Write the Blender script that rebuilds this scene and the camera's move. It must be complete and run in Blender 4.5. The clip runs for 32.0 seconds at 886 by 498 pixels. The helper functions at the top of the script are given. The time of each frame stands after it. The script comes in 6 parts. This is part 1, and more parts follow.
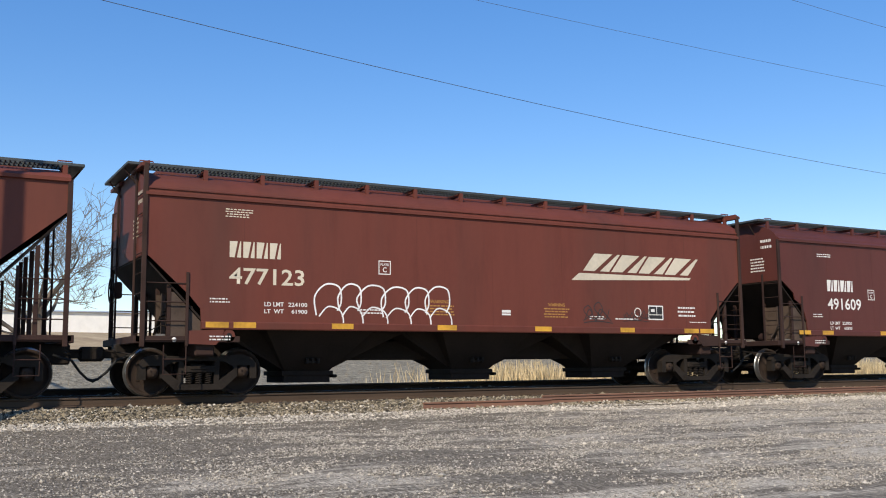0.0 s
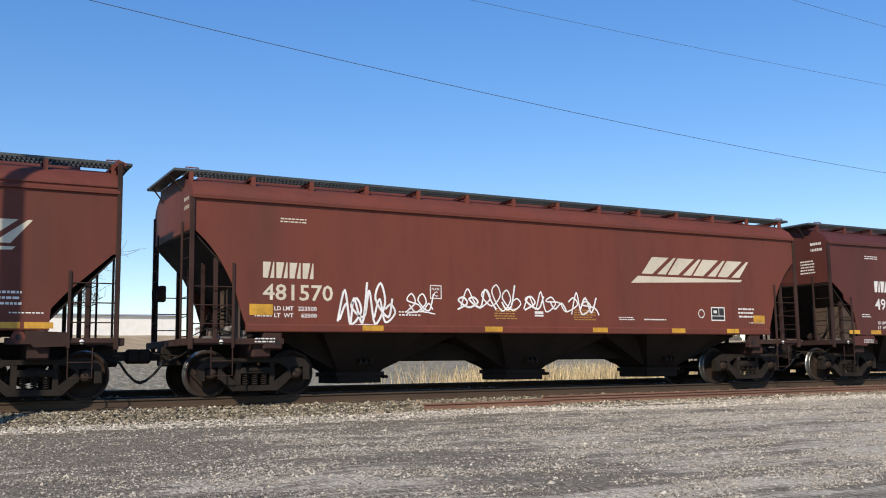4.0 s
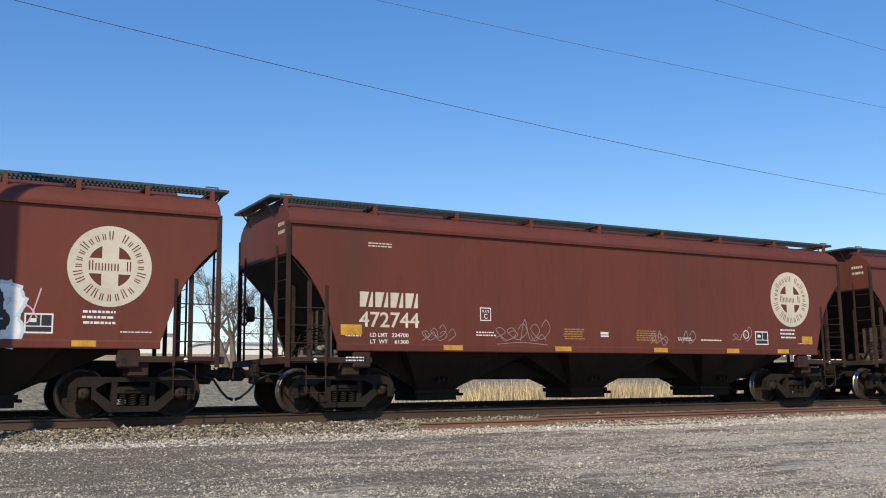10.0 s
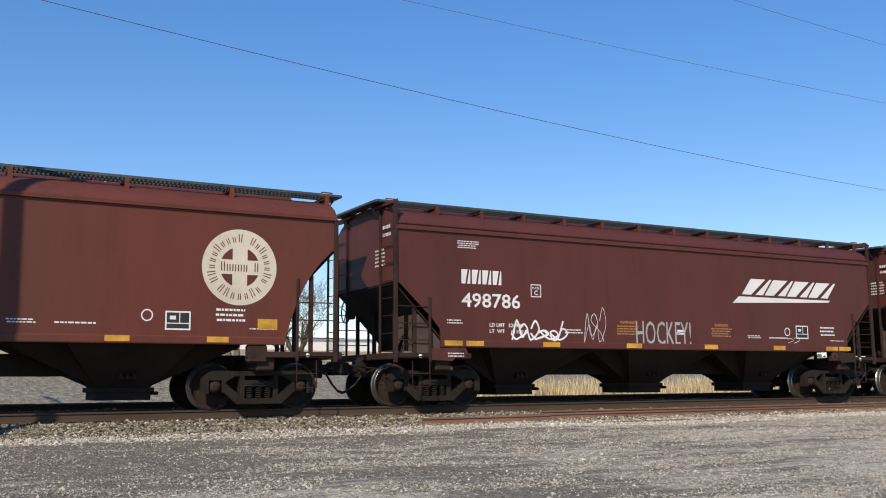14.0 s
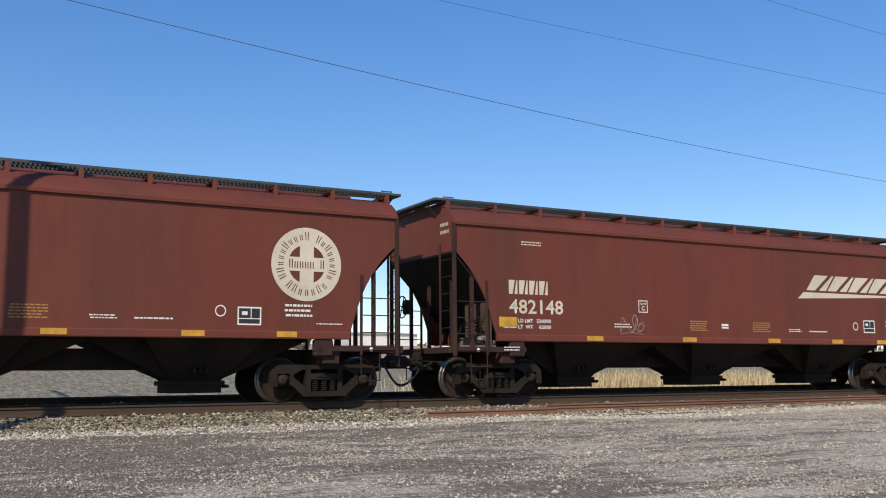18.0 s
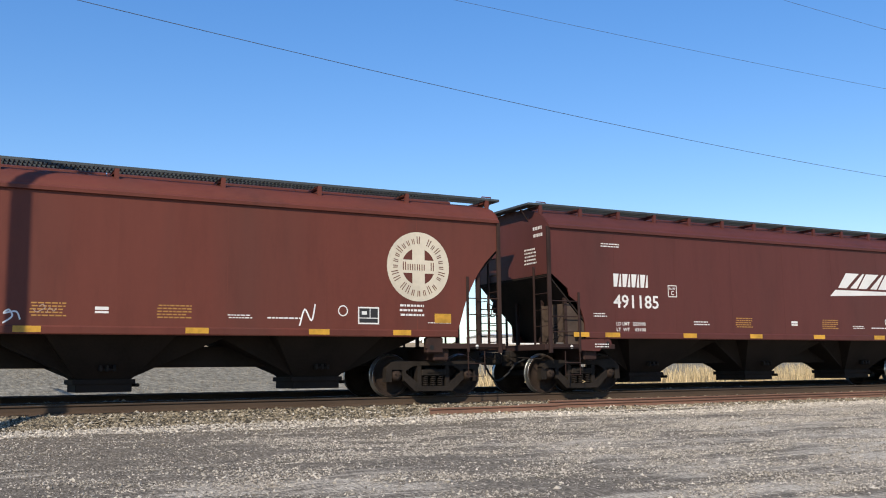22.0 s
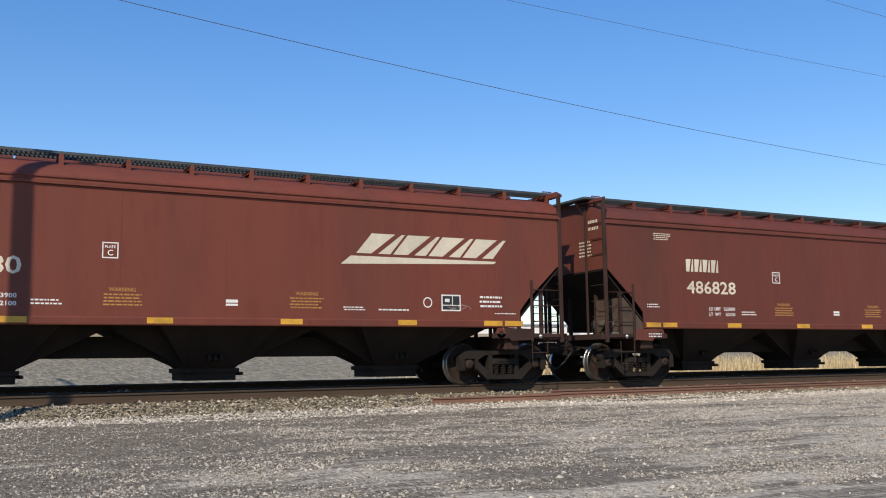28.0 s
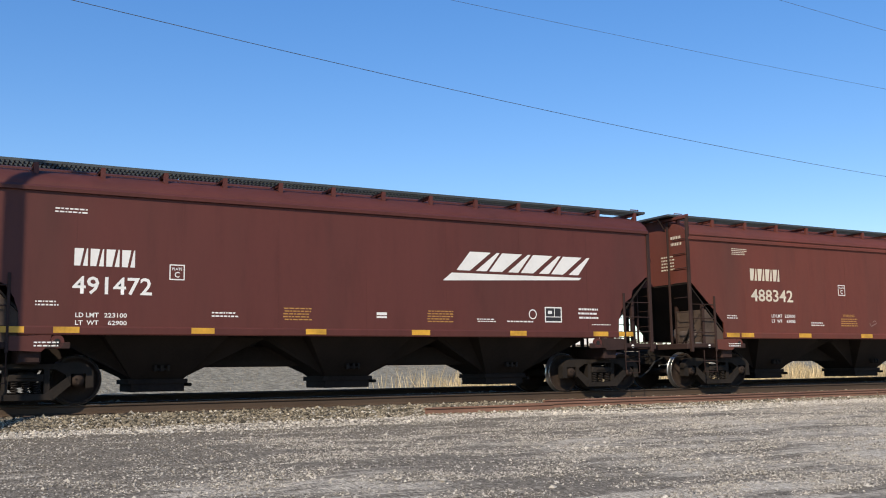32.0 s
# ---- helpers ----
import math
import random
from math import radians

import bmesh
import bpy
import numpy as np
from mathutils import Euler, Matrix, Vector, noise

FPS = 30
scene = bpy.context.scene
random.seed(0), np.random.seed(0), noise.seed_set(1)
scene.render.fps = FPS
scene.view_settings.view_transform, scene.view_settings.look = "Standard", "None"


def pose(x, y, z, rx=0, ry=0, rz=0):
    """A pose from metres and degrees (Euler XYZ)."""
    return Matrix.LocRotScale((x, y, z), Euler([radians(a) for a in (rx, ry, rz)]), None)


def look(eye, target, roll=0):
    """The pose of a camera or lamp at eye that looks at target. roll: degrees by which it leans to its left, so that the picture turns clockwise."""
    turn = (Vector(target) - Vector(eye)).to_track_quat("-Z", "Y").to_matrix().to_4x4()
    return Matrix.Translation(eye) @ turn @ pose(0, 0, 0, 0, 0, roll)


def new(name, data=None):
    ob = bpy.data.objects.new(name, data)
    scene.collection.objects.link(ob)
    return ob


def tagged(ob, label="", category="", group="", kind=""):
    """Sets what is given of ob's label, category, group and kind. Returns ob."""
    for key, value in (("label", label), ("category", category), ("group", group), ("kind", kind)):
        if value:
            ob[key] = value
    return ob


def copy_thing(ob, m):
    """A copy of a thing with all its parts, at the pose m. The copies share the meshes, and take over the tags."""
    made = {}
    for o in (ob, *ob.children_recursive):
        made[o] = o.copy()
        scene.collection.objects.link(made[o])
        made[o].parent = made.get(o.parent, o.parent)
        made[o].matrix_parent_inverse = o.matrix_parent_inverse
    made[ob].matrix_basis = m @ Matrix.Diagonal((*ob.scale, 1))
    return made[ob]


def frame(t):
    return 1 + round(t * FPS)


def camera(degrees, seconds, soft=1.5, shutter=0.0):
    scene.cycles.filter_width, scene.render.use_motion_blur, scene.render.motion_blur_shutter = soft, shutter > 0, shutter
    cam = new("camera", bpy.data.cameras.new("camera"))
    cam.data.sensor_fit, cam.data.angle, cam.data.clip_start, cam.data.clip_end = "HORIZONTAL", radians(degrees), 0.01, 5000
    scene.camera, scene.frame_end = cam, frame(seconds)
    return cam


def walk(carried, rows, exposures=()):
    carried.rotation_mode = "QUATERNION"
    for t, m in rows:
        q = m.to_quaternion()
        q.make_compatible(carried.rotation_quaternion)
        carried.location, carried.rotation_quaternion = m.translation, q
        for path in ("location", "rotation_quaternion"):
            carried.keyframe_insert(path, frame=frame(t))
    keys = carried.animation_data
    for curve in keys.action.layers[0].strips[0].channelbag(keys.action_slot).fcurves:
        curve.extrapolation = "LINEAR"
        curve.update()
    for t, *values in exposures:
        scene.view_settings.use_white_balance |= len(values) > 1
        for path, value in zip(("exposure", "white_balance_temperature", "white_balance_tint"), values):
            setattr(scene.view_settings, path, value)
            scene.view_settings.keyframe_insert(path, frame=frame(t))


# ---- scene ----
# ---- camera: hand held on the gravel lot, with a slow drift ----
EYE = (0.0, 0.0, 0.489)          # z = 0 is the top of the rails
SIDE_Y, TRACK_Y = 18.428, 20.028  # near side of the cars, middle of the track


def view(yaw, pitch, roll):
    a, b = radians(yaw), radians(pitch)
    aim = (EYE[0] + 20 * math.sin(a) * math.cos(b), EYE[1] + 20 * math.cos(a) * math.cos(b), EYE[2] + 20 * math.sin(b))
    return look(EYE, aim, roll)


cam = camera(49.5, 32.0, soft=1.05)
# the camera meters a little brighter or darker as cars and gaps pass
METER = [(0, 0.16), (1, 0.02), (2, 0.05), (4, 0.13), (7, -0.02), (8, 0.02), (9, 0.02), (10, 0.04), (11, -0.10), (12, -0.04), (13, 0.02), (16, 0.14), (17, 0.0), (18, 0.0), (19, 0.13), (20, 0.13), (21, 0.13), (22, 0.20), (24, 0.22), (27, 0.19), (28, 0.12), (29, 0.13), (30, 0.19), (31, 0.17), (32, 0.15)]
VIEWS = [  # seconds, degrees right of straight across, up, lean
    (0, 28.99, 7.05, -0.57), (0.5, 28.97, 7.04, -0.60), (1, 28.98, 7.02, -0.67), (1.5, 28.98, 7.04, -0.72),
    (2, 28.98, 7.04, -0.72), (2.5, 28.98, 7.04, -0.72), (3, 28.99, 7.07, -0.79), (3.5, 28.99, 7.08, -0.81),
    (4, 29.00, 7.11, -0.85), (4.5, 29.02, 7.13, -0.90), (6.5, 29.16, 7.79, -0.87), (7, 29.24, 7.99, -0.87),
    (7.5, 29.35, 8.12, -0.91), (8, 29.36, 8.29, -0.86), (8.5, 29.34, 8.30, -0.81), (9, 29.34, 8.26, -0.83),
    (9.5, 29.32, 8.23, -0.75), (10, 29.30, 8.22, -0.68), (10.5, 29.27, 8.21, -0.56), (11, 29.27, 8.17, -0.63),
    (11.5, 29.22, 8.14, -0.36), (12, 29.20, 8.10, -0.40), (12.5, 29.17, 8.08, -0.42), (13, 29.14, 8.05, -0.47),
    (13.5, 29.11, 8.00, -0.47), (15.5, 28.90, 7.80, -0.48), (16, 28.84, 7.74, -0.48), (16.5, 28.80, 7.70, -0.49),
    (17, 28.79, 7.65, -0.52), (17.5, 28.74, 7.60, -0.48), (18, 28.73, 7.57, -0.54), (18.5, 28.69, 7.55, -0.61),
    (19, 28.66, 7.50, -0.60), (19.5, 28.67, 7.49, -0.62), (20, 28.66, 7.48, -0.58), (20.5, 28.65, 7.45, -0.60),
    (21, 28.65, 7.43, -0.62), (21.5, 28.67, 7.39, -0.62), (22, 28.64, 7.38, -0.71), (22.5, 28.65, 7.34, -0.76),
    (23, 28.64, 7.29, -0.73), (23.5, 28.64, 7.23, -0.75), (24, 28.63, 7.19, -0.75), (24.5, 28.63, 7.13, -0.79),
    (26.5, 28.57, 6.92, -0.76), (27, 28.53, 6.88, -0.71), (27.5, 28.51, 6.82, -0.71), (28, 28.50, 6.78, -0.80),
    (28.5, 28.47, 6.69, -0.80), (29, 28.47, 6.72, -0.96), (29.5, 28.46, 6.86, -0.89), (30, 28.48, 7.08, -0.95),
    (30.5, 28.64, 7.21, -0.87), (31, 28.76, 7.26, -0.89), (31.5, 28.87, 7.28, -0.90), (32, 28.95, 7.35, -0.87),
]
walk(cam, [(t, view(y, p, r)) for t, y, p, r in VIEWS], METER)

# ---- light: clear winter day, sun from behind the lot on the left ----
SUN_AZ, SUN_EL = radians(225.0), radians(36.0)   # azimuth from +Y, clockwise
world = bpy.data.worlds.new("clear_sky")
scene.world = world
world.use_nodes = True
wn = world.node_tree.nodes
sky = wn.new("ShaderNodeTexSky")
sky.sky_type = "NISHITA"
sky.sun_disc = False
sky.sun_elevation, sky.sun_rotation = SUN_EL, SUN_AZ
sky.air_density, sky.dust_density, sky.ozone_density = 1.0, 0.05, 4.2
bg = wn["Background"]
bg.inputs["Strength"].default_value = 0.248
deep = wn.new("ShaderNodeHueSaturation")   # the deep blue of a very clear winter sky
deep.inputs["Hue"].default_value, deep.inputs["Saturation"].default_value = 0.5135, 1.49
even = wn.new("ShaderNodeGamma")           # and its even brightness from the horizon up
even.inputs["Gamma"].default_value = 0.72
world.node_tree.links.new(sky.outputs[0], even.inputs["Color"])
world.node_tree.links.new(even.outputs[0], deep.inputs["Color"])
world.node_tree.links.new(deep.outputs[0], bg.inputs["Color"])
sun = new("sun", bpy.data.lights.new("sun", "SUN"))
sun.data.energy, sun.data.angle, sun.data.color = 4.0, radians(0.53), (1.0, 0.92, 0.80)
sun_dir = Vector((math.sin(SUN_AZ) * math.cos(SUN_EL), math.cos(SUN_AZ) * math.cos(SUN_EL), math.sin(SUN_EL)))
sun.matrix_world = look(tuple(sun_dir * 60), (0, 0, 0))
scene.view_settings.use_white_balance = True
scene.view_settings.white_balance_temperature, scene.view_settings.white_balance_tint = 7100, 10


# ---- materials ----
def material(name, col, rough=0.7, metal=0.0, vary=0.25, scale=3.0, fine=40.0, bump=0.2, dark=None, stretch=(1, 1, 1), detail=6.0, island=0.0, object_random=0.0):
    """Paint or stone with grain at two scales, wear towards the second colour and fine relief."""
    m = bpy.data.materials.new(name)
    m.use_nodes = True
    n, l = m.node_tree.nodes, m.node_tree.links
    b = n["Principled BSDF"]
    b.inputs["Roughness"].default_value, b.inputs["Metallic"].default_value = rough, metal
    co = n.new("ShaderNodeTexCoord")
    mp = n.new("ShaderNodeMapping")
    mp.inputs["Scale"].default_value = stretch
    l.new(co.outputs["Object"], mp.inputs["Vector"])
    big = n.new("ShaderNodeTexNoise")
    big.inputs["Scale"].default_value, big.inputs["Detail"].default_value = scale, detail
    l.new(mp.outputs[0], big.inputs["Vector"])
    small = n.new("ShaderNodeTexNoise")
    small.inputs["Scale"].default_value, small.inputs["Detail"].default_value = fine, 4.0
    l.new(co.outputs["Object"], small.inputs["Vector"])
    add = n.new("ShaderNodeMath")
    add.operation = "MULTIPLY_ADD"
    add.inputs[1].default_value = 0.4
    l.new(small.outputs["Fac"], add.inputs[0])
    l.new(big.outputs["Fac"], add.inputs[2])
    ramp = n.new("ShaderNodeValToRGB")
    ramp.color_ramp.elements[0].position, ramp.color_ramp.elements[1].position = 0.45, 0.95
    dk = dark or tuple(c * (1 - vary) for c in col)
    lt = tuple(min(1, c * (1 + vary * 0.7)) for c in col)
    ramp.color_ramp.elements[0].color, ramp.color_ramp.elements[1].color = (*dk, 1), (*lt, 1)
    mid = ramp.color_ramp.elements.new(0.68)
    mid.color = (*col, 1)
    l.new(add.outputs[0], ramp.inputs[0])
    out = ramp.outputs[0]
    if island or object_random:
        src = n.new("ShaderNodeNewGeometry").outputs["Random Per Island"] if island else n.new("ShaderNodeObjectInfo").outputs["Random"]
        k = island or object_random
        mr = n.new("ShaderNodeMapRange")
        mr.inputs["To Min"].default_value, mr.inputs["To Max"].default_value = 1 - k, 1 + k
        l.new(src, mr.inputs["Value"])
        hsv = n.new("ShaderNodeHueSaturation")
        l.new(mr.outputs[0], hsv.inputs["Value"])
        l.new(out, hsv.inputs["Color"])
        out = hsv.outputs[0]
    l.new(out, b.inputs["Base Color"])
    if bump:
        bp = n.new("ShaderNodeBump")
        bp.inputs["Strength"].default_value, bp.inputs["Distance"].default_value = bump, 0.01
        l.new(small.outputs["Fac"], bp.inputs["Height"])
        l.new(bp.outputs[0], b.inputs["Normal"])
    return m


def matt(m):
    """Soot and road dirt take the gloss off."""
    m.node_tree.nodes["Principled BSDF"].inputs["Specular IOR Level"].default_value = 0.24
    return m


def car_paint(name, col, fade, rough=0.55):
    """Freight car paint: sun-faded, with vertical weld seams' shading, road dirt low down and fine rust streaks."""
    m = material(name, col, rough, 0.0, 0.10, 0.35, 9.0, 0.05, stretch=(1.0, 1.0, 0.25))
    n, l = m.node_tree.nodes, m.node_tree.links
    b = n["Principled BSDF"]
    base = b.inputs["Base Color"].links[0].from_socket
    co = n.new("ShaderNodeTexCoord")
    mp = n.new("ShaderNodeMapping")
    mp.inputs["Scale"].default_value = (0.75, 0.75, 0.07)
    l.new(co.outputs["Object"], mp.inputs["Vector"])
    streak = n.new("ShaderNodeTexNoise")
    streak.inputs["Scale"].default_value, streak.inputs["Detail"].default_value = 1.0, 4.0
    l.new(mp.outputs[0], streak.inputs["Vector"])
    cr = n.new("ShaderNodeMapRange")
    cr.inputs["From Min"].default_value, cr.inputs["From Max"].default_value = 0.45, 0.75
    cr.inputs["To Min"].default_value, cr.inputs["To Max"].default_value = 0.0, 0.85
    l.new(streak.outputs["Fac"], cr.inputs["Value"])
    mix = n.new("ShaderNodeMix")
    mix.data_type = "RGBA"
    l.new(cr.outputs[0], mix.inputs["Factor"])
    l.new(base, mix.inputs["A"])
    mix.inputs["B"].default_value = (*fade, 1)
    # thin dark run marks and pale scuffs
    fine = n.new("ShaderNodeMapping")
    fine.inputs["Scale"].default_value = (3.0, 3.0, 0.5)
    l.new(co.outputs["Object"], fine.inputs["Vector"])
    runs = n.new("ShaderNodeTexNoise")
    runs.inputs["Scale"].default_value, runs.inputs["Detail"].default_value, runs.inputs["Roughness"].default_value = 1.0, 6.0, 0.65
    l.new(fine.outputs[0], runs.inputs["Vector"])
    rr = n.new("ShaderNodeValToRGB")
    rr.color_ramp.elements[0].position, rr.color_ramp.elements[0].color = 0.30, (0.66, 0.64, 0.62, 1)
    rr.color_ramp.elements[1].position, rr.color_ramp.elements[1].color = 0.74, (1.20, 1.22, 1.24, 1)
    rr.color_ramp.elements.new(0.48).color = (1, 1, 1, 1)
    l.new(runs.outputs["Fac"], rr.inputs[0])
    wear = n.new("ShaderNodeMix")
    wear.data_type, wear.blend_type = "RGBA", "MULTIPLY"
    wear.inputs["Factor"].default_value = 0.38
    l.new(mix.outputs["Result"], wear.inputs["A"])
    l.new(rr.outputs[0], wear.inputs["B"])
    info = n.new("ShaderNodeObjectInfo")
    tone = n.new("ShaderNodeMapRange")
    tone.inputs["To Min"].default_value, tone.inputs["To Max"].default_value = 0.94, 1.06
    l.new(info.outputs["Random"], tone.inputs["Value"])
    shade = n.new("ShaderNodeHueSaturation")
    l.new(tone.outputs[0], shade.inputs["Value"])
    l.new(wear.outputs["Result"], shade.inputs["Color"])
    l.new(shade.outputs[0], b.inputs["Base Color"])
    b.inputs["Specular IOR Level"].default_value = 0.28
    return m


PAINT = {
    "red": car_paint("weathered_oxide_red", (0.152, 0.040, 0.025), (0.110, 0.038, 0.026), 0.62),
    "brown": car_paint("weathered_mineral_brown", (0.132, 0.035, 0.023), (0.096, 0.034, 0.024), 0.62),
    "maroon": car_paint("newer_maroon", (0.096, 0.027, 0.021), (0.078, 0.026, 0.020), 0.55),
    "rust": car_paint("old_faded_red", (0.150, 0.046, 0.033), (0.056, 0.030, 0.022), 0.7),
}
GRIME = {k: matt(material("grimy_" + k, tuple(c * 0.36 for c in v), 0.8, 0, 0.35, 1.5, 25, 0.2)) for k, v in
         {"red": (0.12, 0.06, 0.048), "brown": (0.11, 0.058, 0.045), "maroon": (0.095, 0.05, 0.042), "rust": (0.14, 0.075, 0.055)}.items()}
DUSTY = matt(material("dusty_brown_bulkhead", (0.080, 0.056, 0.043), 0.85, 0, 0.3, 2.0, 22, 0.15))
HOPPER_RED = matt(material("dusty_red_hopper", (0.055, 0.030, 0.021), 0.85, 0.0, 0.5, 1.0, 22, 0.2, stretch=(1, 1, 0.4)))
STEEL = matt(material("sooty_cast_steel", (0.021, 0.016, 0.0125), 0.8, 0.1, 0.45, 3, 30, 0.3))
WHEEL = matt(material("rusty_wheel_plate", (0.036, 0.024, 0.018), 0.8, 0.2, 0.35, 4, 30, 0.3))
TREAD = material("polished_wheel_tread", (0.55, 0.54, 0.52), 0.3, 0.95, 0.1, 6, 60, 0.05)
# near-black: underbody shade is put into this colour along with the grime
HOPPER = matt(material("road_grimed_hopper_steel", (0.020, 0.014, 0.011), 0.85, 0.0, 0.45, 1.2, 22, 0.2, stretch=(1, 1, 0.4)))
BLACK = matt(material("black_rubber", (0.018, 0.018, 0.018), 0.7, 0, 0.3, 6, 40, 0.1))
GRATING = material("galvanised_grating", (0.075, 0.085, 0.085), 0.6, 0.5, 0.3, 2, 30, 0.1)
TANKGREY = material("dusty_grey_tank", (0.10, 0.075, 0.065), 0.7, 0, 0.3, 4, 30, 0.1)
VALVE = material("dusty_valve_casting", (0.17, 0.155, 0.14), 0.6, 0.2, 0.35, 8, 40, 0.2)
WHITE = material("white_lettering", (0.72, 0.70, 0.66), 0.6, 0, 0.10, 1.2, 14, 0.0)
CREAM = material("yellowed_lettering", (0.60, 0.53, 0.41), 0.65, 0, 0.18, 1.0, 12, 0.0)
YELLOW = material("yellow_reflective_tape", (0.56, 0.29, 0.03), 0.5, 0, 0.45, 2.0, 14, 0.0)
OCHRE = material("warning_ochre", (0.40, 0.20, 0.045), 0.6, 0, 0.2, 2, 14, 0.0)
DARKMARK = material("dark_mark", (0.055, 0.028, 0.024), 0.7, 0, 0.2, 2, 14, 0.0)
SPRAY = material("white_spray_paint", (0.78, 0.76, 0.74), 0.6, 0, 0.18, 2, 16, 0.0)
SILVER = material("silver_spray_paint", (0.40, 0.39, 0.38), 0.45, 0.2, 0.28, 1.6, 14, 0.0)
TEAL = material("pale_teal_spray_paint", (0.45, 0.66, 0.60), 0.6, 0, 0.12, 2, 14, 0.0)
PALEBLUE = material("pale_blue_spray_paint", (0.50, 0.60, 0.66), 0.6, 0, 0.15, 2, 14, 0.0)
INK = material("black_spray_paint", (0.022, 0.020, 0.020), 0.6, 0, 0.2, 2, 14, 0.0)
GOLD = material("gold_spray_paint", (0.42, 0.31, 0.17), 0.5, 0, 0.25, 2, 14, 0.0)
CHALK = material("faint_chalk_scrawl", (0.33, 0.25, 0.22), 0.8, 0, 0.2, 2, 14, 0.0)
BLUE = material("blue_patch_paint", (0.03, 0.06, 0.28), 0.6, 0, 0.15, 2, 14, 0.0)
RUSTRED = material("rust_red_spray_paint", (0.16, 0.055, 0.035), 0.7, 0, 0.2, 2, 14, 0.0)
PINK = material("pink_spray_paint", (0.62, 0.36, 0.40), 0.6, 0, 0.15, 2, 14, 0.0)


# ---- mesh tools ----
class Shape:
    """Collects boxes, prisms, tubes and lathed forms into one mesh."""

    def __init__(self):
        self.v, self.f, self.s = [], [], []

    def add(self, verts, faces, smooth=False):
        o = len(self.v)
        self.v += [tuple(p) for p in verts]
        self.f += [tuple(i + o for i in f) for f in faces]
        self.s += [smooth] * len(faces)
        return self

    def box(self, x0, x1, y0, y1, z0, z1, c=0.0):
        if c <= 0:
            vs = [(x, y, z) for x in (x0, x1) for y in (y0, y1) for z in (z0, z1)]
            return self.add(vs, [(0, 1, 3, 2), (4, 6, 7, 5), (0, 4, 5, 1), (2, 3, 7, 6), (0, 2, 6, 4), (1, 5, 7, 3)])
        c = min(c, abs(x1 - x0) * 0.45, abs(y1 - y0) * 0.45, abs(z1 - z0) * 0.45)
        vs, idx = [], {}
        for i, x in enumerate((x0, x1)):
            for j, y in enumerate((y0, y1)):
                for k, z in enumerate((z0, z1)):
                    sx, sy, sz = (c, -c)[i], (c, -c)[j], (c, -c)[k]
                    for a, p in enumerate(((x, y + sy, z + sz), (x + sx, y, z + sz), (x + sx, y + sy, z))):
                        idx[i, j, k, a] = len(vs)
                        vs.append(p)
        g = lambda i, j, k, a: idx[i, j, k, a]
        fs = []
        for i in (0, 1):
            fs.append((g(i, 0, 0, 0), g(i, 1, 0, 0), g(i, 1, 1, 0), g(i, 0, 1, 0))[:: -1 if i == 0 else 1])
            fs.append((g(0, i, 0, 1), g(0, i, 1, 1), g(1, i, 1, 1), g(1, i, 0, 1))[:: -1 if i == 0 else 1])
            fs.append((g(0, 0, i, 2), g(1, 0, i, 2), g(1, 1, i, 2), g(0, 1, i, 2))[:: -1 if i == 0 else 1])
        for i in (0, 1):
            for j in (0, 1):
                fs.append((g(i, j, 0, 0), g(i, j, 1, 0), g(i, j, 1, 1), g(i, j, 0, 1))[:: 1 if i == j else -1])
                fs.append((g(i, 0, j, 0), g(i, 0, j, 2), g(i, 1, j, 2), g(i, 1, j, 0))[:: 1 if i == j else -1])
                fs.append((g(0, i, j, 1), g(1, i, j, 1), g(1, i, j, 2), g(0, i, j, 2))[:: 1 if i == j else -1])
        for i in (0, 1):
            for j in (0, 1):
                for k in (0, 1):
                    fs.append((g(i, j, k, 0), g(i, j, k, 1), g(i, j, k, 2))[:: 1 if (i + j + k) % 2 == 1 else -1])
        return self.add(vs, fs)

    def prism(self, pts, y0, y1):
        """A polygon of (x, z) points drawn out from y0 to y1."""
        n = len(pts)
        vs = [(x, y0, z) for x, z in pts] + [(x, y1, z) for x, z in pts]
        fs = [tuple(range(n))[::-1], tuple(range(n, 2 * n))]
        fs += [(i, (i + 1) % n, n + (i + 1) % n, n + i) for i in range(n)]
        return self.add(vs, fs)

    def along(self, pts, x0, x1, smooth=False, caps=True):
        """A polygon of (y, z) points drawn out along x."""
        n = len(pts)
        vs = [(x0, y, z) for y, z in pts] + [(x1, y, z) for y, z in pts]
        self.add(vs, [(i, (i + 1) % n, n + (i + 1) % n, n + i) for i in range(n)], smooth)
        if caps:
            self.add(vs, [tuple(range(n))[::-1], tuple(range(n, 2 * n))])
        return self

    def tube(self, pts, r, n=6, smooth=True):
        pts = [Vector(p) for p in pts]
        vs, fs = [], []
        for i, p in enumerate(pts):
            a, b = pts[max(i - 1, 0)], pts[min(i + 1, len(pts) - 1)]
            d = (b - a).normalized()
            u = d.orthogonal().normalized() if i == 0 else (u - d * u.dot(d)).normalized()
            w = d.cross(u)
            rr = r[i] if isinstance(r, (list, tuple)) else r
            vs += [p + (u * math.cos(k * math.tau / n) + w * math.sin(k * math.tau / n)) * rr for k in range(n)]
        for i in range(len(pts) - 1):
            fs += [(i * n + k, i * n + (k + 1) % n, (i + 1) * n + (k + 1) % n, (i + 1) * n + k) for k in range(n)]
        self.add(vs, fs, smooth)
        e = (len(pts) - 1) * n
        return self.add(vs, [tuple(range(n))[::-1], tuple(range(e, e + n))])

